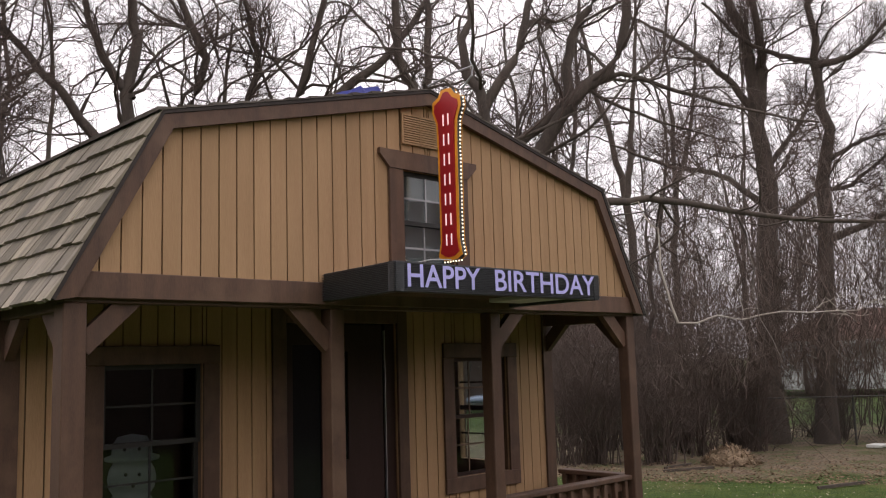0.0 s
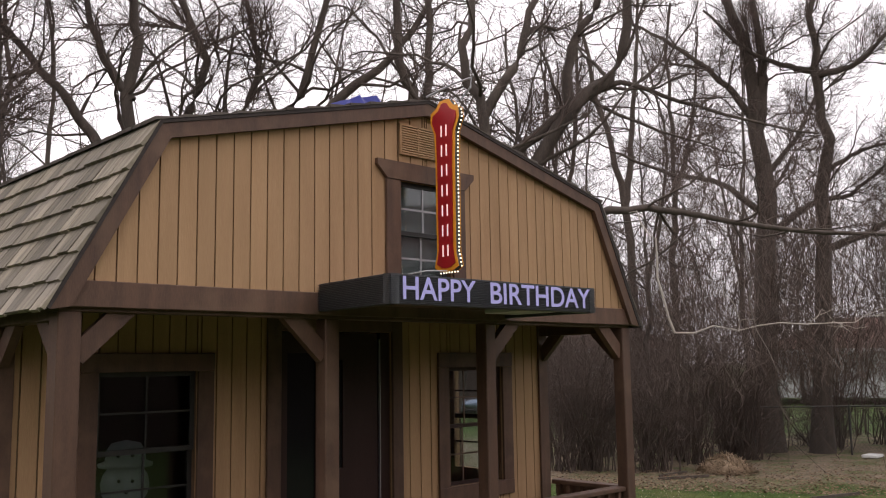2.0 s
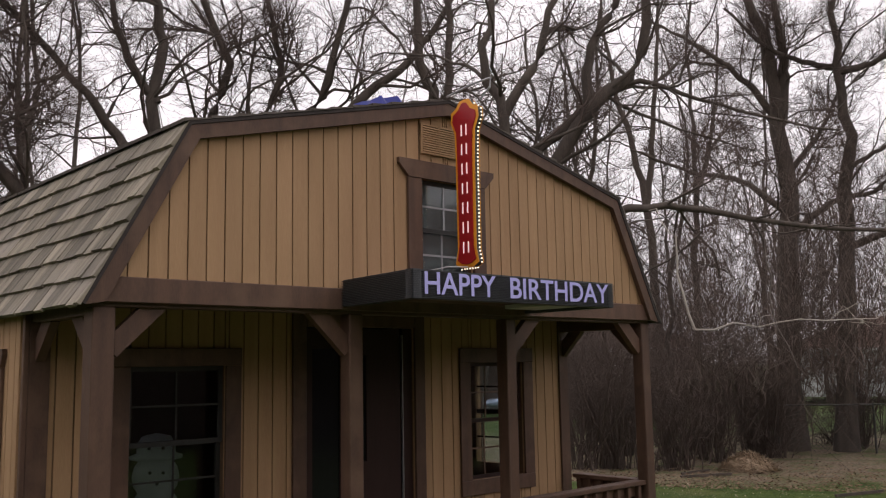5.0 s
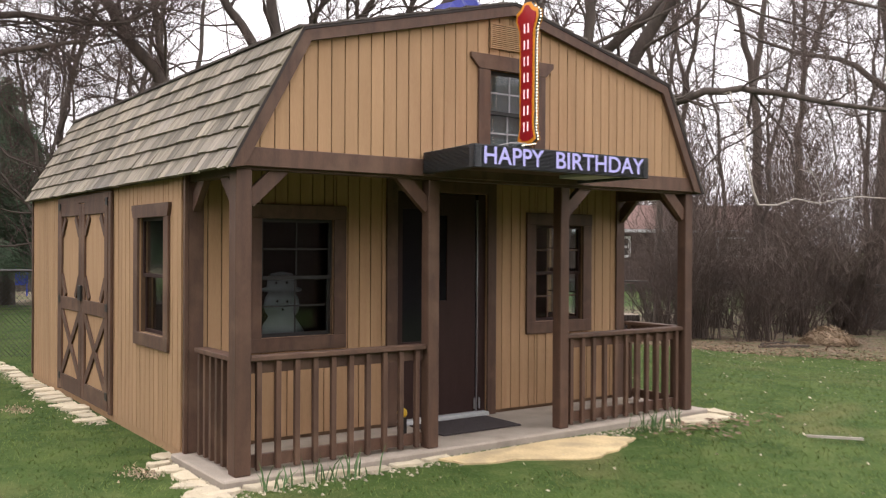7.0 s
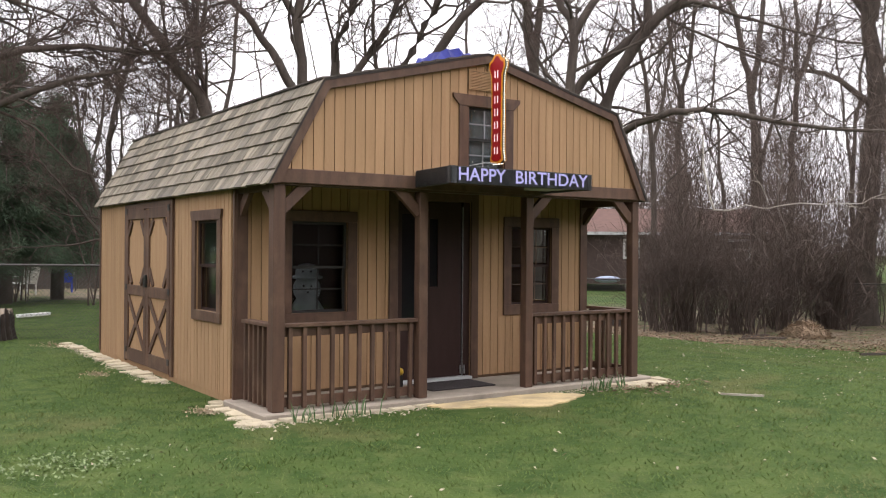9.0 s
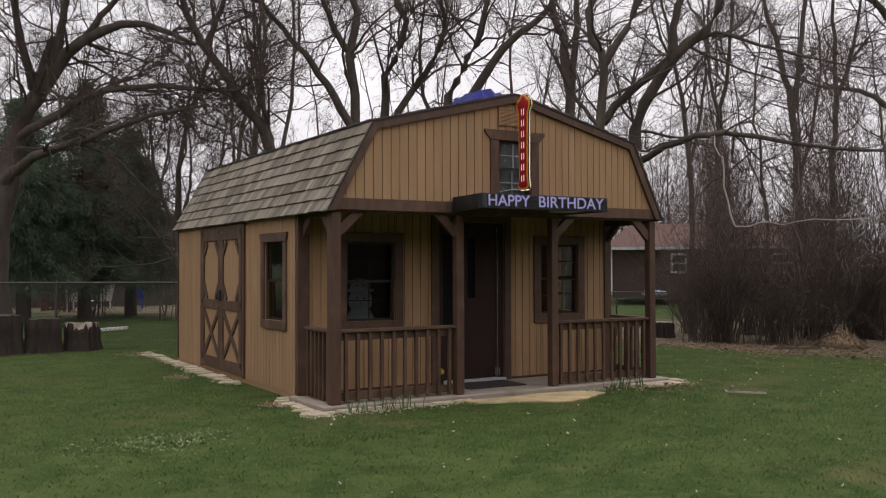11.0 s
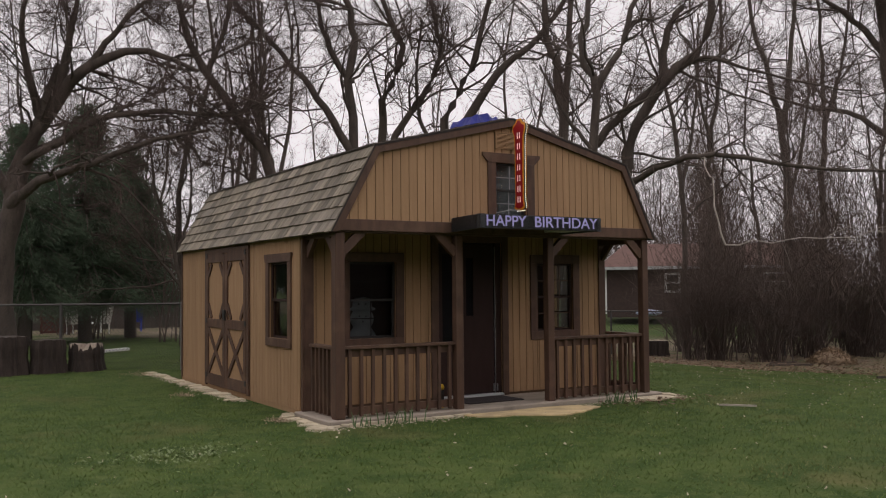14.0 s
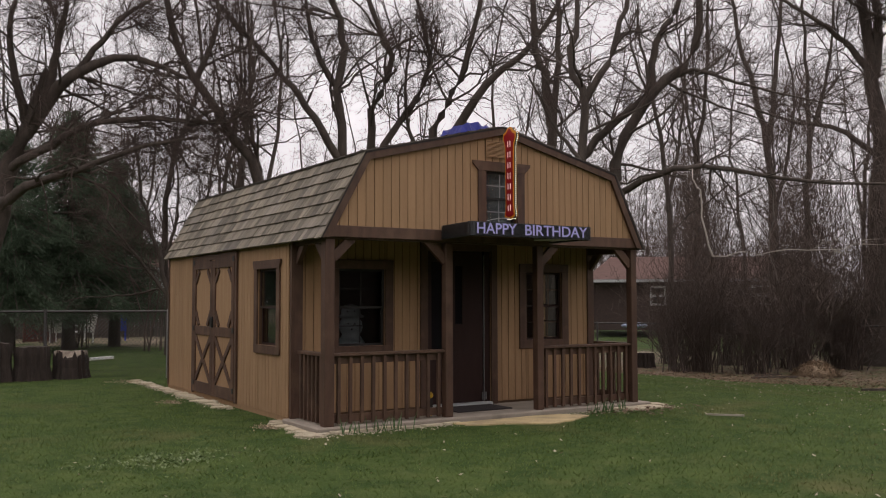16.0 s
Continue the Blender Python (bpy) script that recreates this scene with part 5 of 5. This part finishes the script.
def conifer(x, y, height, seed):
    rng = np.random.default_rng(seed)
    t = thing("evergreen_tree", "dense dark green evergreen tree behind the fence", "tree", (x, y, 0), "evergreens")
    v, f = [], []
    tube([(x, y, -0.2), (x, y, height * 0.5), (x, y, height * 0.97)], [0.2, 0.12, 0.02], 8, v, f)
    raw("trunk", v, f, BARK, t, smooth=True)
    v, f, bv, bf = [], [], [], []
    for i in range(260):
        z = height * (0.21 + 0.78 * rng.random() ** 1.15)
        r = (1 - z / height) ** 0.75 * height * 0.36 * rng.uniform(0.6, 1.15) + 0.12
        a = rng.uniform(0, 6.283)
        tip = np.array([x + r * math.cos(a), y + r * math.sin(a), z - 0.2 * r + rng.normal() * 0.1])
        foot = np.array([x, y, z + 0.12 * r])
        bow = (foot + tip) / 2 + [0, 0, 0.12 * r]
        tube([foot, bow, tip], [0.025, 0.018, 0.006], 4, bv, bf)
        n = int(200 + r * 260)
        q = rng.uniform(0.2, 1.03, n)[:, None]
        c = foot * (1 - q) ** 2 + 2 * q * (1 - q) * bow + q * q * tip + rng.normal(size=(n, 3)) * np.array([0.13, 0.13, 0.05])
        hang = np.abs(rng.normal(size=n)) * 0.16
        c[:, 2] -= hang
        d = (tip - foot) / (np.linalg.norm(tip - foot) + 1e-6) + rng.normal(size=(n, 3)) * 0.4 - np.array([0, 0, 0.35])
        d /= np.linalg.norm(d, axis=1, keepdims=True)
        w = np.cross(d, rng.normal(size=(n, 3)))
        w /= np.linalg.norm(w, axis=1, keepdims=True) + 1e-6
        size = rng.uniform(0.05, 0.13, n)[:, None]
        n0 = len(v)
        v.extend(map(tuple, np.stack([c - w * size * 0.06, c + w * size * 0.06, c + d * size, c + d * size * 0.6 - w * size * 0.1], 1).reshape(-1, 3).tolist()))
        idx = n0 + 4 * np.arange(n)
        f.extend(np.stack([idx, idx + 1, idx + 2, idx + 3], 1).tolist())
    raw("crown", v, f, NEEDLE, t)
    raw("bough", bv, bf, BARK, t)
    return t


EVERGREEN = conifer(0.7, 19.0, 6.9, 1)
conifer(-1.0, 18.0, 6.1, 2)
conifer(2.3, 20.5, 5.9, 3)
conifer(-3.4, 19.6, 6.6, 4)


# unseen evergreen copies, added so the side window reflects dark trees, not sky
for x, y, turn in ((-6.8, 21.0, 40), (-9.6, 19.0, 130), (-5.6, 24.0, 220), (-12.5, 16.5, 300)):
    copy_thing(EVERGREEN, pose(x, y, 0, 0, 0, turn))

# ---- lawn and litter ----
# worn patches: place and radius
BARE = ((-0.62, 3.7, 0.17), (-0.42, 0.63, 0.14), (-0.4, 7.3, 0.3))


def lawn():
    rng = np.random.default_rng(31)
    n = 390000
    x = rng.uniform(-9, 15.0, n)
    y = rng.uniform(-7.5, 12.0, n)
    keep = ~((x > np.where((y > 1.1) & (y < 2.6), -0.03, -0.24)) & (x < 4.85) & (y > -0.2) & (y < 6.2)) & (rng.random(n) < np.clip(1.35 - (y + 7.5) / 22, 0.25, 1))
    keep &= ~((x > 1.5) & (x < 3.3) & (y > -0.85) & (y < 0)) & (x + 0.8 * y < 18.4 + rng.normal(0, 0.8, n))
    for bx, by, br in BARE:
        keep &= np.hypot(x - bx, (y - by) * 0.7) > br * rng.uniform(0.4, 1.3, n)
    x, y = x[keep], y[keep]
    n = len(x)
    h, a = rng.uniform(0.008, 0.032, n), rng.uniform(0, 6.283, n)
    w = rng.uniform(0.004, 0.008, n)
    lx, ly = rng.normal(0, 0.03, n), rng.normal(0, 0.03, n)
    z = np.array([lie(p, q) for p, q in zip(x, y)]) - 0.012
    flip = np.where(np.sin(a) * lx - np.cos(a) * ly > 0, 1.0, -1.0)
    w = -w * flip
    verts = np.stack([np.stack([x - w * np.cos(a), y - w * np.sin(a), z], 1), np.stack([x + w * np.cos(a), y + w * np.sin(a), z], 1),
                      np.stack([x + lx, y + ly, z + 0.012 + h], 1)], 1).reshape(-1, 3)
    g = raw("grass", verts.tolist(), np.arange(3 * n).reshape(-1, 3).tolist(), GRASS)
    g.data.normals_split_custom_set_from_vertices(np.tile((0.0, 0.0, 1.0), (3 * n, 1)).tolist())
    tagged(g, "short green spring lawn grass", "grass", kind="stuff")


lawn()


def scattered(name, label, count, place, material, size, seed):
    rng = np.random.default_rng(seed)
    v, f = [], []
    for _ in range(count):
        px, py = place(rng)
        s, a = size * rng.uniform(0.6, 1.3), rng.uniform(0, 6.283)
        dx, dy = math.cos(a) * s, math.sin(a) * s
        z = lie(px, py) + min(0.022, size - 0.004) + rng.uniform(0, 0.02)
        n0 = len(v)
        v.extend([(px - dx, py - dy, z), (px + dy * 0.5, py - dx * 0.5, z + rng.uniform(0, 0.02)), (px + dx, py + dy, z + rng.uniform(0, 0.02)), (px - dy * 0.5, py + dx * 0.5, z + rng.uniform(-0.005, 0.01))])
        f.append((n0, n0 + 1, n0 + 2))
        f.append((n0, n0 + 2, n0 + 3))
    tagged(raw(name, v, f, material), label, "leaves", kind="stuff")


scattered("lawn_leaves", "pale dry leaves scattered over the lawn", 900, lambda r: (r.uniform(-8, 10), r.uniform(-7, -0.5)) if r.random() < 0.5 else (r.uniform(4.9, 12), r.uniform(-4, 8)) if r.random() < 0.5 else (r.normal(12.5, 1.2), r.uniform(1, 7)), PALE_LEAF, 0.017, 51)
scattered("clover_patch", "pale green straggling clover patch in the lawn", 420, lambda r: (r.normal(-1.9, 0.36), r.normal(-0.85, 0.22)), CLOVER, 0.016, 54)
for bx, by, br in BARE:
    scattered("dead_grass", "worn patch of pale dead grass in the lawn", 170, lambda r: (r.normal(bx, br * 0.5), r.normal(by, br * 0.7)), STRAW, 0.012, 57)
scattered("fallen_leaves", "brown fallen leaves under the trees", 14000, lambda r: (lambda q: (16.8 + abs(r.normal(0, 3.6)) - 0.8 * q, q))(r.uniform(1.5, 12)), DRY_LEAF, 0.03, 52)
scattered("porch_leaves", "dry leaves drifted at the porch foot", 90, lambda r: (r.normal(4.2, 0.4), r.normal(-0.5, 0.15)), DRY_LEAF, 0.04, 53)


def straw_heap():
    rng = np.random.default_rng(61)
    v, f = [], []
    for _ in range(1500):
        a, q = rng.uniform(0, 6.283), rng.random() ** 0.5
        px, py = 16.75 + 0.5 * q * math.cos(a), 6.1 + 0.62 * q * math.sin(a)
        z = -0.63 + 0.42 * (1 - q ** 2) * rng.uniform(0.5, 1.0)
        d = rng.normal(size=3) * np.array([1, 1, 0.45])
        d /= np.linalg.norm(d)
        s = rng.uniform(0.06, 0.16)
        c = np.array([px, py, z])
        w = np.cross(d, [0.2, 0.3, 1.0]) * 0.008
        n0 = len(v)
        v.extend(map(tuple, (c - d * s - w, c - d * s + w, c + d * s + w, c + d * s - w)))
        f.append((n0, n0 + 1, n0 + 2, n0 + 3))
    bm = bmesh.new()
    bmesh.ops.create_icosphere(bm, subdivisions=3, radius=1, matrix=Matrix.LocRotScale((16.75, 6.1, -0.66), None, (0.44, 0.56, 0.34)))
    t = thing("straw_heap", "heap of dry brown grass clippings at the wood's edge", "heap", (16.75, 6.1, -0.62))
    part("core", bm, STRAW, t, smooth=True)
    raw("loose_straw", v, f, STRAW, t, kind="stuff")


straw_heap()


def shoots(cx, cy, count, seed):
    rng = np.random.default_rng(seed)
    t = thing("daffodil_clump", "clump of green bulb leaves at the slab's edge", "plant", (cx, cy, -0.06), "spring bulb clumps")
    for _ in range(count):
        px, py, tall, a = cx + rng.normal() * 0.06, cy + rng.normal() * 0.04, rng.uniform(0.08, 0.22), rng.uniform(0, 6.283)
        lean = rng.normal(size=2) * 0.04
        c, s = 0.006 * math.cos(a), 0.006 * math.sin(a)
        mx, my = px + lean[0] * 0.5, py + lean[1] * 0.5
        raw("leaf", [(px - c, py - s, -0.07), (px + c, py + s, -0.07), (mx + c, my + s, -0.07 + tall * 0.6), (px + lean[0] * 1.4, py + lean[1] * 1.4, -0.07 + tall), (mx - c, my - s, -0.07 + tall * 0.6)],
            [(0, 1, 2, 4), (2, 3, 4)], SHOOT, t)


for i, (x, y) in enumerate(((0.2, -0.2), (0.5, -0.2), (0.75, -0.22), (3.55, -0.25), (3.75, -0.3), (4.05, -0.25))):
    shoots(x, y, 13, 90 + i)


# ---- stumps, fences, neighbours ----
def stump(x, y, r, h, seed, label, split=False):
    rng = np.random.default_rng(seed)
    t = thing("log_stump", label, "stump", (x, y, lie(x, y)), "log stumps")
    low = lie(x, y)
    lobes = 1 + 0.12 * np.sin(np.arange(44) * 2 * np.pi / 44 * 3 + rng.uniform(0, 6)) + rng.normal(size=44) * 0.06
    bm = bmesh.new()
    rings = []
    for z, s in ((-0.1, 1.22), (h * 0.12, 1.08), (h * 0.45, 0.98), (h * 0.75, 1.0), (h, 0.94)):
        ring = []
        for k in range(44):
            jag = (rng.uniform(-0.1, 0.06) if split else rng.uniform(-0.012, 0.008)) if z == h else 0
            ring.append(bm.verts.new((x + r * s * lobes[k] * math.cos(k * 2 * math.pi / 44), y + r * s * lobes[k] * math.sin(k * 2 * math.pi / 44), low + z + jag)))
        rings.append(ring)
    for lo, hi in zip(rings, rings[1:]):
        for k in range(44):
            bm.faces.new((lo[k], lo[(k + 1) % 44], hi[(k + 1) % 44], hi[k]))
    top = [Vector(v.co) for v in rings[-1]]
    part("bark", bm, STUMP_BARK, t)
    bm = bmesh.new()
    mid = bm.verts.new((x, y, low + h + (0.03 if split else -0.01)))
    vs = [bm.verts.new(p) for p in top]
    for k in range(44):
        bm.faces.new((vs[k], vs[(k + 1) % 44], mid))
    part("cut_top", bm, STUMP_TOP if h < 0.55 else OLD_CUT, t, "weathered cut wood")


stump(-1.66, 8.9, 0.29, 0.6, 1, "dark upright log stump on the lawn")
stump(-2.35, 8.85, 0.33, 0.68, 2, "dark upright log stump on the lawn")
stump(-0.98, 8.95, 0.29, 0.47, 3, "split log stump with pale torn wood", True)
stump(15.0, 10.6, 0.32, 0.45, 4, "short dark log under the shrubs")
bm = bar((0.1, 13.4, 0.0), (0.75, 13.6, 0.02), 0.16, 0.06, (0, 0, 1))
tagged(part("pale_board", bm, WHITE), "pale board lying on the grass", "board")


def chain_fence(p, q, height, label, spacing=2.4, mesh=0.075, wire=0.003):
    """A chain-link fence from p to q: posts, top rail and woven diagonal wires."""
    t = thing("chain_link_fence", label, "fence", (p[0], p[1], -0.06), "fences")
    p, q = Vector((*p, lie(*p))), Vector((*q, lie(*q)))
    length = (q - p).length
    d = (q - p) / length
    n = max(1, round(length / spacing))
    for i in range(n + 1):
        at = p + d * (length * i / n)
        v, f = [], []
        end = i == 0 and spacing < 2.5
        tube([at - Vector((0, 0, 0.1)), at + Vector((0, 0, height + 0.04))], [0.04 if end else 0.028] * 2, 8, v, f)
        raw("fence_post", v, f, SILVER if end else OLD_WIRE, t, "weathered metal post", True)
    v, f = [], []
    top = Vector((0, 0, height))
    tube([p + top, q + top], [0.02] * 2, 8, v, f)
    raw("top_rail", v, f, OLD_WIRE, t, smooth=True)
    v, f = [], []
    s = -height
    while s < length:
        for a, c in (((s, 0.02), (s + height, height)), ((s + height, 0.02), (s, height))):
            (a0, z0), (a1, z1) = a, c
            if max(a0, a1) < 0 or min(a0, a1) > length:
                continue

            def clip(aa, zz, bb, yy):
                if aa < 0:
                    return 0, zz + (yy - zz) * (0 - aa) / (bb - aa)
                if aa > length:
                    return length, zz + (yy - zz) * (length - aa) / (bb - aa)
                return aa, zz
            b0, y0 = clip(a0, z0, a1, z1)
            b1, y1 = clip(a1, z1, a0, z0)
            tube([p + d * b0 + Vector((0, 0, y0)), p + d * b1 + Vector((0, 0, y1))], [wire] * 2, 3, v, f)
        s += mesh
    raw("wire_mesh", v, f, OLD_WIRE, t)


chain_fence((0.5, 7.9), (-9.0, 14.5), 1.22, "dull chain-link fence beside the shed's rear corner")
chain_fence((12.5, 13.5), (24.0, 4.0), 1.2, "old chain-link fence running through the shrubs", 2.6, 0.11)
chain_fence((-6.0, 27.0), (9.0, 25.5), 1.25, "far chain-link fence before the neighbour's yard", 2.6, 0.14, 0.005)


def board_fence(p, q, height):
    t = thing("board_fence", "weathered dark grey-brown board fence before the neighbour's yard", "fence", (p[0], p[1], -0.06), "fences")
    p, q = Vector((*p, -0.06)), Vector((*q, -0.06))
    d = (q - p).normalized()
    side = Vector((d.y, -d.x, 0))
    for z in (0.25, height - 0.2):
        part("fence_rail", bar(p + Vector((0, 0, z)) - side * 0.04, q + Vector((0, 0, z)) - side * 0.04, 0.09, 0.04, side), OLD_BOARD, t)
    shared, n = None, int((q - p).length / 0.15)
    rng = random.Random(17)
    for i in range(n):
        if shared is None:
            first = part("fence_board", box(-0.07, 0.07, -0.012, 0.012, 0.0, height, 0.003), OLD_BOARD, t)
            shared, board = first.data, first
        else:
            board = attach(new("fence_board", shared), t)
        board.location = p + d * (0.15 * (i + 0.5)) + Vector((0, 0, rng.uniform(-0.03, 0.02)))
        board.rotation_euler = (0, rng.uniform(-0.012, 0.012), math.atan2(d.y, d.x))


board_fence((-6.0, 28.6), (9.5, 27.2), 1.2)


def house(x, y, turn, wide, deep, eave, ridge, wall, label, windows, columns=(), hip=0.4):
    """A low neighbour's house with a hipped roof; windows: (along, low, width, height) on its front."""
    t = thing("house", label, "house", (x, y, -0.06), "neighbouring houses")
    m = pose(x, y, -0.06, 0, 0, turn)

    def put(nm, bm, mtl, parent, lb=""):
        bmesh.ops.transform(bm, matrix=m, verts=bm.verts)
        return part(nm, bm, mtl, parent, lb)
    put("wall", box(0, wide, 0, deep, -0.2, eave), wall, t)
    bm = bmesh.new()
    o = 0.5
    base = [bm.verts.new(p) for p in ((-o, -o, eave), (wide + o, -o, eave), (wide + o, deep + o, eave), (-o, deep + o, eave))]
    tops = [bm.verts.new((deep * hip, deep / 2, ridge)), bm.verts.new((wide - deep * hip, deep / 2, ridge))]
    bm.faces.new((base[0], base[1], tops[1], tops[0]))
    bm.faces.new((base[2], base[3], tops[0], tops[1]))
    bm.faces.new((base[1], base[2], tops[1]))
    bm.faces.new((base[3], base[0], tops[0]))
    bm.faces.new(base[::-1])
    put("roof", bm, RED_ROOF, t, "red-brown shingled hip roof")
    put("gutter", box(-o - 0.05, wide + o, -o - 0.1, -o + 0.02, eave - 0.16, eave - 0.01), WHITE if columns else PLASTIC_WHITE, t)
    put("downspout", box(-0.1, -0.02, -0.12, -0.04, 0, eave - 0.16), WHITE, t, "white downspout")
    for a, lo, w, h in windows:
        bm = bmesh.new()
        for p, q, s, e in ((a, a + 0.12, lo, lo + h), (a + w - 0.12, a + w, lo, lo + h), (a, a + w, lo, lo + 0.12), (a, a + w, lo + h - 0.12, lo + h), (a, a + w, lo + h / 2 - 0.06, lo + h / 2 + 0.06)):
            box(p, q, -0.08, -0.02 - (0.004 if q - p > 0.2 else 0), s, e, bm=bm)
        win = put("window", bm, WHITE, t, "white-framed window")
        put("pane", box(a + 0.1, a + w - 0.1, -0.03, -0.01, lo + 0.1, lo + h - 0.1), BLACK_METAL, win)
    for a in columns:
        put("porch_column", box(a, a + 0.18, -1.2, -1.02, -0.1, eave - 0.17), WHITE, t, "white porch column")


house(28.8, 28.5, -41, 12, 9, 2.5, 3.9, BRICK, "dark brick house with a red-brown roof beyond the yard", ((3.0, 1.1, 0.85, 1.05), (8.0, 1.1, 1.4, 1.05)), hip=0.12)
house(-9.0, 31.0, -8, 13, 8, 2.3, 3.9, RED_BRICK, "dark red brick house among trees", ((3.0, 1.0, 1.2, 1.2),), (9.0, 10.2))
house(8.5, 47.0, -10, 9, 7, 3.4, 5.2, PLASTIC_WHITE, "pale house glimpsed behind the evergreens", ((3.0, 1.2, 1.2, 1.3),))


def lawn_chair(x, y, turn, material, label):
    t = thing("lawn_chair", label, "chair", (x, y, -0.06), "garden seats")
    m = pose(x, y, -0.06, 0, 0, turn)

    def put(nm, bm):
        bmesh.ops.transform(bm, matrix=m, verts=bm.verts)
        part(nm, bm, material, t)
    put("seat", box(-0.28, 0.28, -0.3, 0.3, 0.34, 0.38, 0.01))
    put("backrest", bar((0, 0.27, 0.36), (0, 0.5, 0.95), 0.56, 0.04, (0, 1, 0)))
    for a in (-0.25, 0.25):
        for b in (-0.26, 0.26):
            put("leg", bar((a, b, 0), (a, b, 0.34), 0.04, 0.04))
        put("armrest", box(a - 0.035, a + 0.035, -0.3, 0.35, 0.56, 0.59, 0.008))


lawn_chair(1.35, 24.2, 150, WHITE, "white plastic lawn chair in the neighbour's yard")
lawn_chair(2.0, 24.0, 200, WHITE, "white plastic lawn chair in the neighbour's yard")
lawn_chair(3.4, 25.0, 170, BLUE, "blue plastic lawn chair beyond the fence")
bm = bmesh.new()
bmesh.ops.create_icosphere(bm, subdivisions=2, radius=1, matrix=Matrix.LocRotScale((27.5, 24.0, 0.1), None, (0.8, 0.4, 0.17)))
tagged(part("covered_pile", bm, COVER, smooth=True), "low pile under a pale blue cover on the far lawn", "pile")

# behind the way of the camera: an unseen house added to block low sky
house(3.7, -19.4, 148, 24, 9, 4.4, 6.6, BRICK, "unseen dark brick house added behind the camera to block low sky", ())


def lattice(x, y, turn, wide, tall):
    """A wooden lattice screen in a frame."""
    t = thing("lattice_screen", "brown wooden lattice screen before the far house", "fence", (x, y, -0.06), "fences")
    m = pose(x, y, -0.06, 0, 0, turn)

    def put(nm, bm):
        bmesh.ops.transform(bm, matrix=m, verts=bm.verts)
        part(nm, bm, RED_BRICK, t)
    for z in (0.02, tall - 0.08):
        put("frame_rail", box(0, wide, -0.04, 0.04, z, z + 0.08))
    for a in (0.0, wide - 0.08):
        put("frame_post", box(a, a + 0.08, -0.05, 0.05, 0.0, tall + 0.05))
    s = 0.1 - tall
    while s < wide:
        for sign, d in ((1, -0.012), (-1, 0.012)):
            lo, hi = max(0.05, s), min(wide - 0.05, s + tall)
            if hi - lo > 0.15:
                z0, z1 = lo - s, hi - s
                if sign < 0:
                    z0, z1 = tall - z0, tall - z1
                put("slat", bar((lo, d, max(0.05, min(tall - 0.05, z0))), (hi, d, max(0.05, min(tall - 0.05, z1))), 0.05, 0.012, (0, 1, 0)))
        s += 0.2


lattice(0.3, 25.1, 4, 1.1, 1.0)
tagged(part("fallen_stick", bar((4.5, -1.25, -0.03), (4.75, -1.6, -0.025), 0.02, 0.02), PALE_TWIG), "pale stick lying on the lawn", "stick")
# two more unseen houses, added to cut low sky and darken window reflections
house(20.1, -8.2, 215.5, 20, 8, 4.4, 6.6, BRICK, "unseen dark brick house added on the far side to block low sky", ())
house(-13.0, -8.0, 90, 22, 8, 3.6, 5.6, BRICK, "unseen dark brick house added on the near side to block low sky", ())
house(46.5, 20.0, -69, 14, 8, 2.4, 4.2, PLASTIC_WHITE, "pale grey house at the far edge of the lawns", ((2.0, 0.9, 1.2, 1.2), (6.0, 0.9, 1.2, 1.2)))
tray = part("white_tray", box(21.45, 21.95, 4.75, 5.1, lie(21.7, 4.9) + 0.02, lie(21.7, 4.9) + 0.09, 0.01), WHITE)
tagged(tray, "small white plastic tray lying on the lawn's edge", "tray")
for px, py, qx, qy in ((14.6, 6.4, 15.7, 5.9), (15.1, 6.7, 16.0, 6.6), (13.7, 2.8, 15.1, 2.6)):
    stick = part("fallen_branch", bar((px, py, lie(px, py) + 0.03), (qx, qy, lie(qx, qy) + 0.04), 0.05, 0.04), BARK)
    tagged(stick, "grey-brown fallen branch lying in the leaf litter", "stick")
